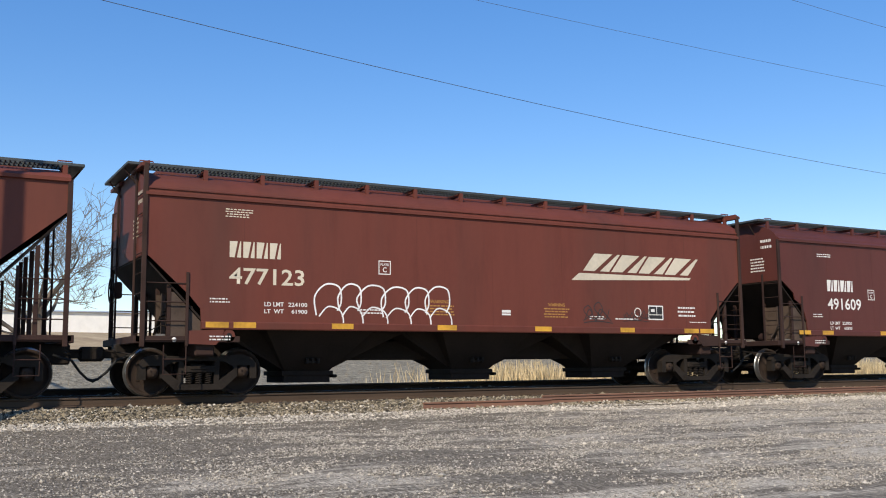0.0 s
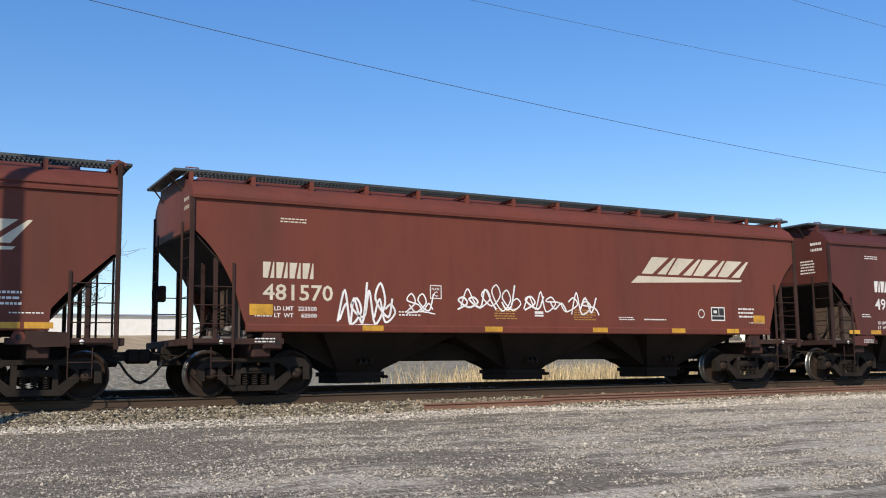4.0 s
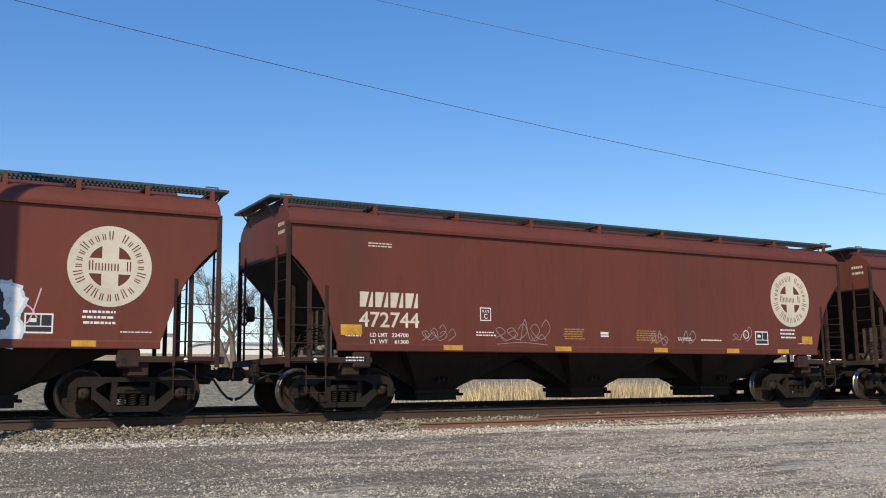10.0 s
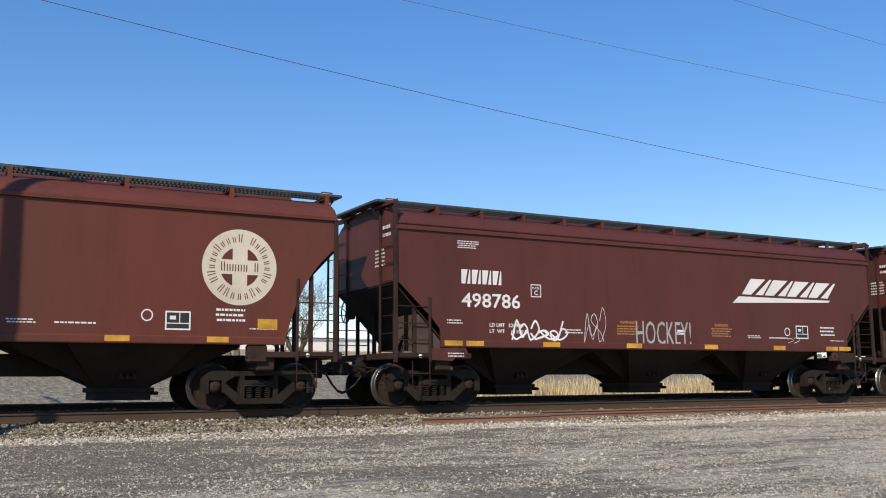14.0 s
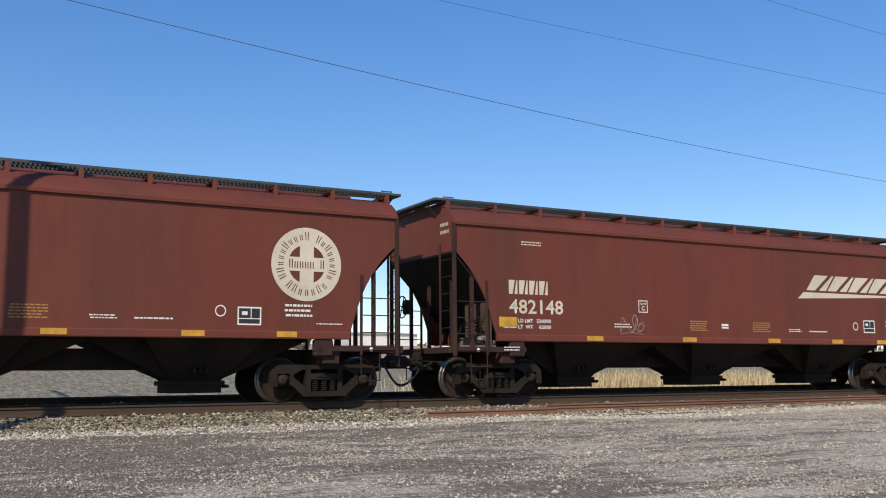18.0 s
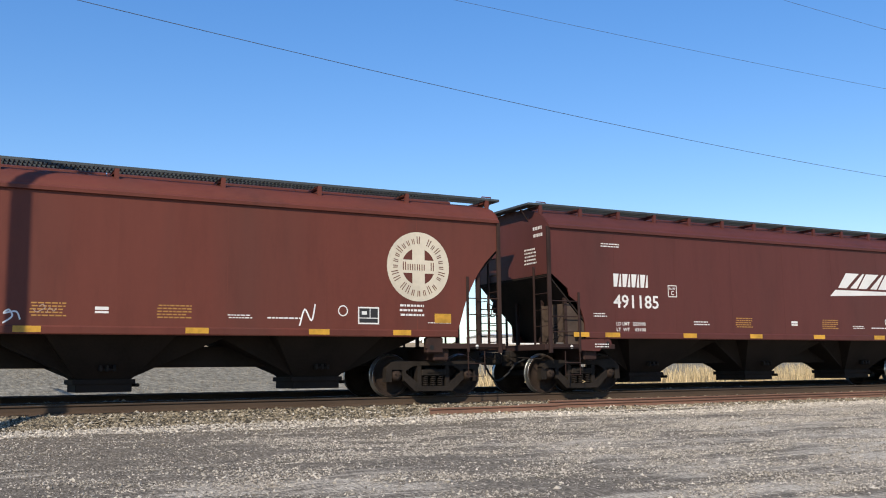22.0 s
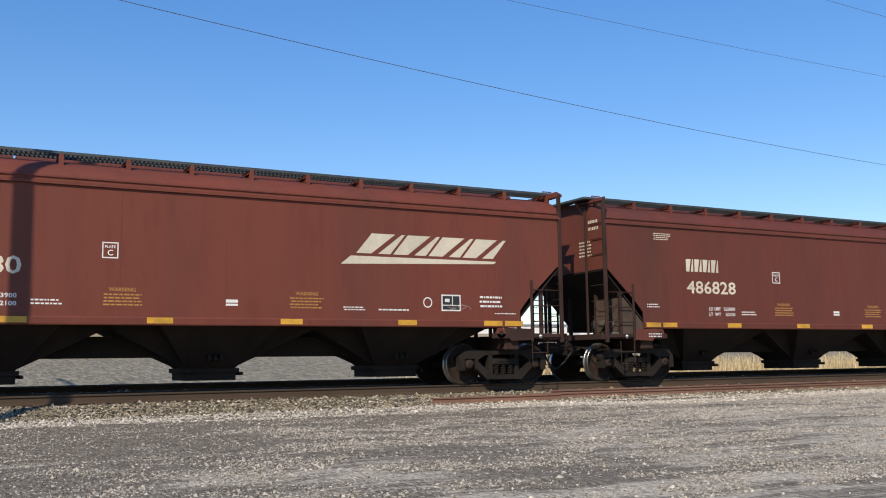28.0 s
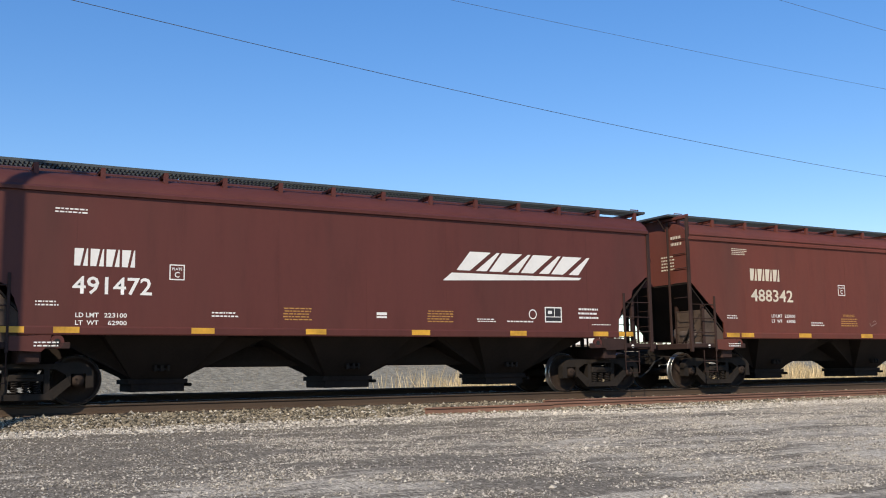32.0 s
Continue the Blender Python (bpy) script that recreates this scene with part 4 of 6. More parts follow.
    # brake gear at the leading corner
    xb = x0
    if kind in ("long_slant", "ribbed"):
        part("air_reservoir", Shape().lathe([(0.05, -0.52), (0.17, -0.46), (0.19, -0.38), (0.19, 0.38), (0.17, 0.46), (0.05, 0.52)], (xb + 0.72, -0.75, 1.40 if kind != "ribbed" else 1.50), 16), TANKGREY, car)
    part("brake_cylinder", Shape().lathe([(0.06, -0.25), (0.13, -0.22), (0.13, 0.18), (0.08, 0.26)], (xb + 0.80, -0.35, 1.26), 14), G, car)
    pv = Shape()
    pv.box(xb + 0.55, xb + 0.80, -0.95, -0.72, 1.10, 1.36, 0.03).box(xb + 0.84, xb + 0.96, -0.92, -0.76, 1.10, 1.30, 0.02)
    for q in range(3):
        pv.tube([(xb + 0.40 + q * 0.16, -0.90, 1.08), (xb + 0.44 + q * 0.12, -0.88, 1.22 + 0.04 * q), (xb + 0.66, -0.6, 1.34)], 0.014, 6)
    part("brake_valve", pv, TANKGREY, car)
    # control valve, pipes and brackets on the near platform
    cv = Shape().box(xb + 0.86, xb + 1.10, -1.40, -1.18, 1.16, 1.40, 0.03)
    cv.lathe([(0.0, -0.10), (0.075, -0.09), (0.09, -0.02), (0.09, 0.08)], (xb + 0.82, -1.34, 1.30), 12)
    cv.lathe([(0.0, -0.09), (0.06, -0.08), (0.075, 0.0), (0.075, 0.08)], (xb + 1.14, -1.36, 1.24), 12)
    part("control_valve", cv, VALVE, car, "dusty grey brake control valve")
    for q, (za, zb, bend) in enumerate(((1.42, 1.66, 0.30), (1.38, 1.58, 0.18), (1.22, 1.50, 0.05), (1.30, 1.72, 0.42))):
        part("brake_pipe", Shape().tube([(xb + 0.92 + 0.05 * q, -1.30, za), (xb + 0.86 + 0.06 * q, -1.30, zb), (xb + 0.62 + bend * 0.5, -1.26, zb + 0.03), (xb + 0.40 + bend * 0.3, -1.05, zb - 0.05), (xb + 0.36 + bend * 0.3, -0.85, 1.14)], 0.016, 6), STEEL, car)
    part("pipe_bracket", Shape().box(xb + 0.30, xb + 1.20, -1.46, -1.40, 1.14, 1.18, 0.005), VALVE, car)
    part("retainer_rod", Shape().tube([(xb + 0.10, -1.45, 1.20), (xb + 0.38, -1.44, 1.34), (xb + 0.80, -1.44, 1.28), (xb + 1.20, -1.42, 1.20)], 0.012, 6), STEEL, car)
    wh = Shape().tube([(0, 0.26 * math.cos(a), 0.26 * math.sin(a)) for a in np.arange(0, math.tau + 0.1, math.tau / 20)], 0.016, 6)
    for q in range(4):
        a = q * math.pi / 2 + 0.4
        wh.tube([(0, 0, 0), (0, 0.26 * math.cos(a), 0.26 * math.sin(a))], 0.012, 5)
    wh.tube([(0, 0, 0), (0.18, 0, 0)], 0.03, 8)
    part("brake_wheel", wh, STEEL, car, loc=(xb - 0.20, 0.62, 2.15))
    part("brake_housing", Shape().box(xb - 0.14, xb + 0.02, 0.52, 0.74, 1.98, 2.32, 0.03), G, car)
    add_truck(car, x0 + b["truck"])
    add_truck(car, x1 - b["truck"])
    return car


# ---- lettering and paint marks ----
LETTER_CACHE = {}


def letters(text, x, z, w, h, mat, parent, y=-1.6025, bold=0.018, name="lettering", label=""):
    """Text in the built-in font, fitted into w by h metres, its lower left corner at x, z on the near side."""
    key = (text, round(w, 2), round(h, 2), mat.name, bold)
    if key not in LETTER_CACHE:
        c = bpy.data.curves.new("lettering", "FONT")
        c.body, c.resolution_u, c.offset = text, 2, bold
        ob = new("lettering_source", c)
        me = bpy.data.meshes.new_from_object(ob)
        bpy.data.objects.remove(ob)
        bpy.data.curves.remove(c)
        co = np.empty(len(me.vertices) * 3)
        me.vertices.foreach_get("co", co)
        co = co.reshape(-1, 3)
        lo, hi = co.min(0), co.max(0)
        k = (w / (hi[0] - lo[0]), h / (hi[1] - lo[1]))
        out = np.stack([(co[:, 0] - lo[0]) * k[0], np.zeros(len(co)), (co[:, 1] - lo[1]) * k[1]], 1)
        me.vertices.foreach_set("co", out.ravel())
        me.materials.clear()
        me.materials.append(mat)
        me.update()
        LETTER_CACHE[key] = me
    return part(name, LETTER_CACHE[key], None, parent, label, (x, y, z))


def flat(polys, mat, parent, name, y=-1.6025, label=""):
    """Flat painted shapes of (x, z) points on the near side."""
    v, f = [], []
    for i, p in enumerate(polys):
        o, lift = len(v), (i % 60) * 2e-5
        v += [(x, y - lift, z) for x, z in p]
        f.append(tuple(range(o, o + len(p))))
    me = bpy.data.meshes.new(name)
    me.from_pydata(v, [], f)
    me.materials.append(mat)
    return part(name, me, None, parent, label)


def rect(x0, x1, z0, z1, slant=0.0):
    return [(x0, z0), (x1, z0), (x1 + slant, z1), (x0 + slant, z1)]


def bars(x, z, w, h, rows, mat, parent, name="small_print", y=-1.6025, seed=0):
    """Lines of small print too fine to read: broken bars."""
    r = random.Random(seed)
    polys, lh = [], h / rows
    for i in range(rows):
        q, zz = x + r.uniform(0, 0.06) * w, z + h - (i + 0.8) * lh
        end = x + w * r.uniform(0.82, 1.0)
        while q < end - 0.02:
            e = min(q + r.uniform(0.05, 0.16) * w, end)
            polys.append(rect(q, e, zz, zz + lh * 0.44))
            q = e + 0.02
    return tagged(flat(polys, mat, parent, name, y), kind="stuff")


def ribbon(pts, w):
    out = []
    for (xa, za), (xb, zb) in zip(pts, pts[1:]):
        dx, dz = xb - xa, zb - za
        q = math.hypot(dx, dz) or 1
        ox, oz = -dz / q * w / 2, dx / q * w / 2
        ex, ez = dx / q * w * 0.3, dz / q * w * 0.3
        out.append([(xa + ox - ex, za + oz - ez), (xa - ox - ex, za - oz - ez), (xb - ox + ex, zb - oz + ez), (xb + ox + ex, zb + oz + ez)])
    return out


def curve_through(ctrl, k=5):
    out = []
    for i in range(len(ctrl) - 1):
        p0, p1, p2, p3 = ctrl[max(i - 1, 0)], ctrl[i], ctrl[i + 1], ctrl[min(i + 2, len(ctrl) - 1)]
        for j in range(k):
            t = j / k
            out.append(tuple(0.5 * (2 * b + (c - a) * t + (2 * a - 5 * b + 4 * c - d) * t * t + (3 * b - a - 3 * c + d) * t ** 3) for a, b, c, d in zip(p0, p1, p2, p3)))
    return out + [ctrl[-1]]


ROUND_HAND = {  # strokes of single sprayed letters, in a unit cell
    "o": [(0.9, 0.7), (0.5, 1.0), (0.1, 0.55), (0.35, 0.05), (0.85, 0.2), (0.9, 0.7)],
    "s": [(0.95, 0.85), (0.5, 1.0), (0.15, 0.75), (0.75, 0.4), (0.6, 0.05), (0.05, 0.1)],
    "e": [(0.1, 0.5), (0.85, 0.6), (0.6, 1.0), (0.1, 0.6), (0.35, 0.05), (0.95, 0.2)],
    "b": [(0.2, 1.05), (0.15, 0.05), (0.75, 0.15), (0.8, 0.5), (0.2, 0.5), (0.75, 0.75), (0.25, 1.0)],
    "d": [(0.2, 1.0), (0.15, 0.0), (0.7, 0.1), (0.9, 0.55), (0.65, 0.95), (0.15, 1.0)],
    "i": [(0.45, 1.0), (0.55, 0.5), (0.5, 0.0)],
    "j": [(0.2, 0.9), (0.95, 1.0), (0.65, 0.9), (0.6, 0.2), (0.25, -0.1), (0.0, 0.2)],
}
SHARP_HAND = {
    "k": [(0.15, 1.0), (0.15, 0.0), (0.2, 0.45), (0.85, 1.0), (0.35, 0.5), (0.95, 0.0)],
    "n": [(0.05, 0.0), (0.2, 1.0), (0.75, 0.05), (0.9, 1.05)],
    "r": [(0.15, 0.0), (0.15, 1.0), (0.8, 0.85), (0.2, 0.5), (0.9, 0.0)],
    "a": [(0.0, 0.0), (0.5, 1.05), (0.9, 0.0), (0.7, 0.35), (0.15, 0.35)],
    "t": [(0.0, 1.0), (1.0, 1.0), (0.5, 0.98), (0.5, 0.0)],
    "m": [(0.0, 0.0), (0.12, 1.0), (0.5, 0.3), (0.88, 1.0), (1.0, 0.0)],
    "4": [(0.7, 0.0), (0.7, 1.0), (0.0, 0.35), (1.0, 0.35)],
    "v": [(0.05, 1.0), (0.4, 0.0), (0.95, 1.0)],
    "z": [(0.05, 0.95), (0.9, 1.0), (0.1, 0.05), (1.0, 0.1)],
    "y": [(0.05, 1.0), (0.45, 0.5), (0.95, 1.0), (0.4, 0.4), (0.25, -0.15)],
}
BOTH_HANDS = {**ROUND_HAND, **SHARP_HAND}
HAND = list(BOTH_HANDS.values())


def scrawl(x, z, w, h, count, mat, parent, seed, pen=0.03, y=-1.604, name="graffiti_tag", label="hand-sprayed graffiti tag", word=""):
    """A quick sprayed signature: given letters, or a run of illegible loops and spikes with a flourish."""
    r = random.Random(seed)
    polys = []
    if word:
        cw = w / len(word)
        for i, c in enumerate(word):
            hh, up = h * r.uniform(0.62, 0.95), h * r.uniform(0.0, 0.12)
            pts = [(x + (i + 0.02 + 0.92 * u + 0.22 * (v - 0.5)) * cw, z + up + v * hh) for u, v in BOTH_HANDS[c]]
            polys += ribbon(curve_through(pts, 6), pen * r.uniform(0.75, 1.0))
    else:
        n = max(count, round(w / max(h, 0.05) * 1.6))
        for line in range(2 if w > 0.6 and h > 0.3 else 1):
            at, pts, cw = x + 0.03 * w * line, [], w / n
            for i in range(n):
                lo, hi = z + h * r.uniform(0.02, 0.22), z + h * r.choice((0.5, 0.62, 0.8, 0.98))
                loop = r.random()
                if loop < 0.45:      # a round loop that runs back over itself
                    pts += [(at + cw * 0.1, lo), (at + cw * 0.95, (lo + hi) / 2), (at + cw * 0.6, hi), (at + cw * 0.15, (lo + hi) / 2 + 0.1 * h)]
                elif loop < 0.8:     # a spike
                    pts += [(at + cw * 0.2, lo), (at + cw * (0.5 + r.uniform(0, 0.3)), hi)]
                else:                # a low wave
                    pts += [(at + cw * 0.3, lo + 0.25 * h), (at + cw * 0.7, lo)]
                at += cw
                if r.random() < 0.25 and len(pts) > 3:
                    polys += ribbon(curve_through(pts, 5), pen * r.uniform(0.7, 1.0))
                    pts = []
            if len(pts) > 2:
                polys += ribbon(curve_through(pts, 5), pen * r.uniform(0.7, 1.0))
    if r.random() < 0.5 and w > 0.7:
        polys += ribbon(curve_through([(x + w * 0.05, z - h * 0.05), (x + w * 0.5, z + h * 0.03), (x + w * 0.97, z - h * 0.06)], 6), pen * 0.7)
    return flat(polys, mat, parent, name, y, label)


def blob(cx, cz, rad, k=12):
    return [(cx + rad * math.cos(a * math.tau / k), cz + rad * math.sin(a * math.tau / k)) for a in range(k)]


def bubbles(x, z, w, h, count, fill, edge, parent, seed, pen=0.05, y=-1.604, label="large bubble-letter graffiti", word=""):
    """Fat rounded letters that overlap: an edge, a fill and thin inner strokes; without a fill only the looping outline."""
    r = random.Random(seed)
    share = [(0.55 if word[i:i + 1] == "i" else 1.0) * r.uniform(0.85, 1.15) for i in range(count)]
    back, front, lines = [], [], []
    at = x
    for i in range(count):
        cw = w * share[i] / sum(share)
        if fill:
            fat = min(cw * 0.47, h * (0.36 if word else 0.44))
            a, b, c = r.uniform(0.0, 0.25), r.uniform(0.35, 0.65), r.uniform(0.75, 1.0)
            swirl = [[(a, 0.0), (a * 0.5, 0.8), (b, 1.0), (c, 0.75), (c, 0.1), (b, 0.35)], [(c, 0.9), (a, 0.75), (b, 0.5), (c, 0.25), (a, 0.05), (b, 0.3)], [(a, 1.0), (b, 0.1), (c, 0.95), (b, 0.6), (a, 0.2), (c, 0.0)]]
            cell = BOTH_HANDS[word[i]] if word else swirl[r.randint(0, 2)]
            pts = [(at + fat * 0.35 + (cw - fat * 0.5) * (0.05 + 0.9 * u), z + fat / 2 + pen + (h - fat - 2 * pen) * min(max(v, 0.0), 1.0) * r.uniform(0.93, 1.0)) for u, v in cell]
            path = curve_through(pts, 6)
            back += ribbon(path, fat + 2 * pen) + [blob(*q, fat / 2 + pen) for q in path[::2] + path[-1:]]
            front += ribbon(path, fat) + [blob(*q, fat / 2) for q in path[::2] + path[-1:]]
            lines += ribbon([(px + fat * 0.12, pz + fat * 0.06) for px, pz in path], pen * 0.45)
        else:
            cx, hw, hh = at + cw / 2, cw * 0.66, h * r.uniform(0.86, 1.0)
            arch = [(cx - hw * 0.9, z + hh * r.uniform(0.25, 0.5)), (cx - hw, z + hh * 0.72), (cx - hw * 0.3, z + hh), (cx + hw * 0.6, z + hh * 0.95), (cx + hw * 0.75, z + hh * 0.62), (cx + hw * 0.5, z + hh * 0.42)]
            lines += ribbon(curve_through(arch, 8), pen)
            tail = [(cx - hw * 0.7, z + hh * 0.28), (cx - hw * 0.1, z + hh * 0.5), (cx + hw * 0.7, z + hh * 0.40), (cx + hw * 0.9, z + hh * 0.12), (cx + hw * 0.55, z)]
            lines += ribbon(curve_through(tail, 8), pen * 0.9)
        at += cw
    if not fill:
        return flat(lines, edge, parent, "graffiti_outline", y, label)
    g = flat(back, edge, parent, "graffiti_piece", y, label)
    tagged(g, label, kind="stuff")
    tagged(flat(front, fill, g, "graffiti_fill", y - 0.0015), kind="stuff")
    tagged(flat(lines, edge, g, "graffiti_stroke", y - 0.003), kind="stuff")
    return g


def emblem(x, z, r, mat, parent, ink, seed=0):
    """Round railway emblem: ring and cross as plain shapes."""
    k = 48
    sh = Shape()
    at = lambda q, a: (x + q * r * math.cos(a) / RUN, z + q * r * math.sin(a))
    ring = [(at(q, i * math.tau / k)[0], -1.6025, at(q, i * math.tau / k)[1]) for q in (1.0, 0.53) for i in range(k)]
    sh.add(ring, [(i, (i + 1) % k, k + (i + 1) % k, k + i) for i in range(k)])
    h, c, o = r * 0.19, r * 0.20 / RUN, r * 0.56
    sh.add([(x + u, -1.6030, z + v) for u, v in ((-o, -h), (-c, -h), (-c, -o), (c, -o), (c, -h), (o, -h), (o, h), (c, h), (c, o), (-c, o), (-c, h), (-o, h))], [tuple(range(12))])
    e = part("round_emblem", sh, mat, parent, "round cream emblem with a cross")
    marks = []
    for first, last, count in ((207, -27, 19), (229, 311, 7)):
        for i in range(count):
            a = radians(first + (last - first) * i / (count - 1))
            if count == 19 and i == 10:
                continue
            tall, w = (0.88, 0.062) if i in (0, 11) or i % 4 == 1 else (0.81, 0.052)
            lo, hi = (0.66, tall) if count == 19 else (0.86 - (tall - 0.64), 0.86)
            marks.append([at(lo, a - w), at(lo, a - w + 0.034), at(hi, a - w + 0.03), at(hi, a - w)])
            marks.append([at(lo, a + w - 0.034), at(lo, a + w), at(hi, a + w), at(hi, a + w - 0.03)])
    for i in range(7):
        if i != 5:
            u, tall = x - r * 0.52 + i * r * 0.155, r * (0.13 if i in (0, 6) else 0.07)
            marks += [rect(u, u + r * 0.03, z - r * 0.11, z + tall), rect(u + r * 0.075, u + r * 0.105, z - r * 0.11, z + tall)]
    tagged(flat(marks, ink, e, "emblem_lettering", -1.6045), kind="stuff")


def slashed_block(a, c, z, h, slant):
    """One slanted block with a diagonal cut."""
    q = lambda u, k: (a + (c - a) * u + slant * k, z + h * k)
    return [[q(0, 0), q(0.44, 0), q(0.70, 1), q(0, 1)], [q(0.64, 0), q(1, 0), q(1, 1), q(0.90, 1)]]


def block_mark(x, z, w, h, mat, parent):
    """Company initials as four plain blocks."""
    cw = w / 4
    polys = [b for i in range(4) for b in slashed_block(x + i * cw, x + (i + 0.84) * cw, z, h, 0.0)]
    tagged(flat(polys, mat, parent, "company_mark", label="company mark in plain painted blocks"), kind="stuff")


def swoosh_logo(x, z, w, mat, parent):
    """Large slanted logo over a tapering bar, as plain shapes."""
    h = w * 0.157
    cw = w * 0.83 / 4
    for i in range(4):
        a = x + w * 0.085 + i * cw
        flat(slashed_block(a, a + cw * 0.92, z + h * 0.36, h * 0.64, h * 0.55), mat, parent, "logo_block")
    flat([[(x, z), (x + w * 0.055, z + h * 0.27), (x + w * 0.92, z + h * 0.27), (x + w * 0.905, z + h * 0.185)]], mat, parent, "logo_bar")


def dims_box(x, z, w, h, mat, parent):
    t = 0.03
    polys = [rect(x, x + w, z, z + t), rect(x, x + w, z + h - t, z + h), rect(x, x + t, z + t, z + h - t), rect(x + w - t, x + w, z + t, z + h - t),
             rect(x + w * 0.55, x + w * 0.55 + 0.018, z + h * 0.35, z + h - t), rect(x + t, x + w - t, z + h * 0.33, z + h * 0.38), rect(x + w * 0.18, x + w * 0.42, z + h * 0.55, z + h * 0.75)]
    flat([rect(x + 0.005, x + w - 0.005, z + 0.005, z + h - 0.005)], INK, parent, "consolidated_stencil", -1.6015)
    flat(polys, mat, parent, "stencil_frame", -1.603)


def plate_mark(x, z, mat, parent, letter="C"):
    s = 0.30
    t = 0.022
    flat([rect(x, x + s, z, z + t), rect(x, x + s, z + s - t, z + s), rect(x, x + t, z + t, z + s - t), rect(x + s - t, x + s, z + t, z + s - t)], mat, parent, "plate_frame")
    letters("PLATE", x + 0.05, z + 0.19, 0.20, 0.05, mat, parent, name="plate_word")
    letters(letter, x + 0.10, z + 0.05, 0.10, 0.11, mat, parent, name="plate_letter")


def warning(x, z, parent, mat, seed):
    letters("WARNING", x + 0.13, z + 0.27, 0.50, 0.075, mat, parent, name="warning_word")
    bars(x, z, 0.78, 0.25, 4, mat, parent, "warning_text", seed=seed)


def reflector(x, z, w, parent, h=0.13, y=-1.6285, mat=None):
    return part("reflector", Shape().box(x, x + w, y, y + 0.008, z, z + h), mat or YELLOW, parent)


def letter_car(car, kind, number, ld, lt, logo, old, extra):
    """All painted marks common to a kind of car, with its own number."""
    ink = CREAM if old else WHITE
    L = BODY[kind]["L"]
    c, e = CORNER, L - 0.75
    if kind == "ribbed":
        return
    emb, late = logo == "emblem", bool(extra.get("late"))
    # company mark (x, z, width), number (x, z, width), logo (from the far corner, z), plate (x, z)
    mark, num, lg, plate = {"slant": ((1.70, 2.69, 1.14), (1.70, 2.16, 1.62), (5.72, 2.53), (5.05, 2.47)), "long_slant": ((2.68, 2.72, 1.19), (2.68, 2.16, 1.75), (5.75, 2.57), (5.84, 2.50)),
                            "arch": ((1.48, 2.35, 1.16), (1.48, 1.90, 1.56), (6.02, 2.53), (5.40, 2.01)), "step": ((1.97, 2.53, 1.16), (1.95, 2.01, 1.47), (6.10, 2.51), (3.75, 2.32))}[kind]
    if emb:
        mark, num, plate = (1.65, 2.20, 1.49), (1.63, 1.77, 1.48), (4.72, 1.97)
    if late:
        mark, num, lg, plate = (1.95, 2.42, 1.17), (1.93, 1.94, 1.58), (6.20, 2.64), (4.26, 2.21)
    mark, num, lg, plate = extra.get("mark_at", mark), extra.get("num_at", num), extra.get("logo_at", lg), extra.get("plate_at", plate)
    bx, nz = c + mark[0], num[1]
    block_mark(bx, mark[1], mark[2], 0.32, extra.get("mark", ink), car)
    if number:
        letters(number, c + num[0], nz, num[2], 0.33, ink, car, bold=0.014, name="car_number")
    else:
        cw = num[2] / 6
        flat([rect(c + num[0] + i * cw, c + num[0] + i * cw + cw * 0.75, nz, nz + 0.33) for i in range(6)], ink, car, "car_number")
    lx = bx + (0.75 if kind in ("slant", "long_slant") else 0.05 if kind == "step" else 0.25)
    lz = nz - 0.42 if kind != "arch" else nz - 0.20
    letters("LD LMT", lx, lz, 0.42, 0.085, WHITE, car, name="load_limit_word")
    letters(ld, lx + 0.52, lz, 0.42, 0.085, WHITE, car, name="load_limit")
    letters("LT  WT", lx, lz - 0.14, 0.42, 0.085, WHITE, car, name="light_weight_word")
    letters(lt, lx + 0.59, lz - 0.14, 0.35, 0.085, WHITE, car, name="light_weight")
    bars(c + 1.6 if kind != "arch" else c + 1.85, 3.48, 0.62, 0.19 if kind in ("slant", "long_slant") else 0.12, 4 if kind in ("slant", "long_slant") else 2, ink, car, seed=1)
    plate_mark(c + plate[0], plate[1], WHITE, car)
    wx = {"slant": (6.2, 9.45), "long_slant": (5.85, 9.6), "arch": (7.1, 9.4), "step": (6.1, 9.5)}[kind]
    for i, q in enumerate(wx):
        if kind in ("slant", "long_slant"):
            warning(c + q, 1.62, car, OCHRE, i)
        else:
            bars(c + q, 1.58, 0.70, 0.28, 5, OCHRE, car, "warning_text", seed=5 + i)
    bars(c + 4.6, 1.62, 0.55, 0.13, 2, WHITE, car, seed=3)
    flat([rect(c + 8.25, c + 8.50, 1.66, 1.70), rect(c + 8.25, c + 8.50, 1.72, 1.78)], WHITE, car, "white_stencil")
    bars(c + 10.8, 1.60, 0.6, 0.10, 2, WHITE, car, seed=4)
    bars(c + 11.6, 1.60, 0.8, 0.07, 1, WHITE, car, seed=6)
    dx = e - 3.30 if not emb else e - 3.6
    dims_box(dx, 1.62 if not emb else 1.53, 0.50, 0.36, WHITE, car)
    bars(dx + 1.0, 1.70, 0.72, 0.30, 3, WHITE, car, "dimension_text", seed=7)
    k = 20
    flat([[(dx - 0.35 + rr * math.cos(a), 1.80 + rr * math.sin(a)) for rr, a in ((0.115, i * math.tau / k), (0.115, (i + 1) * math.tau / k), (0.09, (i + 1) * math.tau / k), (0.09, i * math.tau / k))] for i in range(k)], WHITE, car, "round_stencil")
    bars(e - 1.9, 1.56, 0.6, 0.05, 1, WHITE, car, seed=8)
    bars(c + 1.3, 1.56 if kind == "arch" else 1.78, 0.45, 0.07 if kind == "arch" else 0.12, 1 if kind == "arch" else 2, WHITE, car, seed=9)
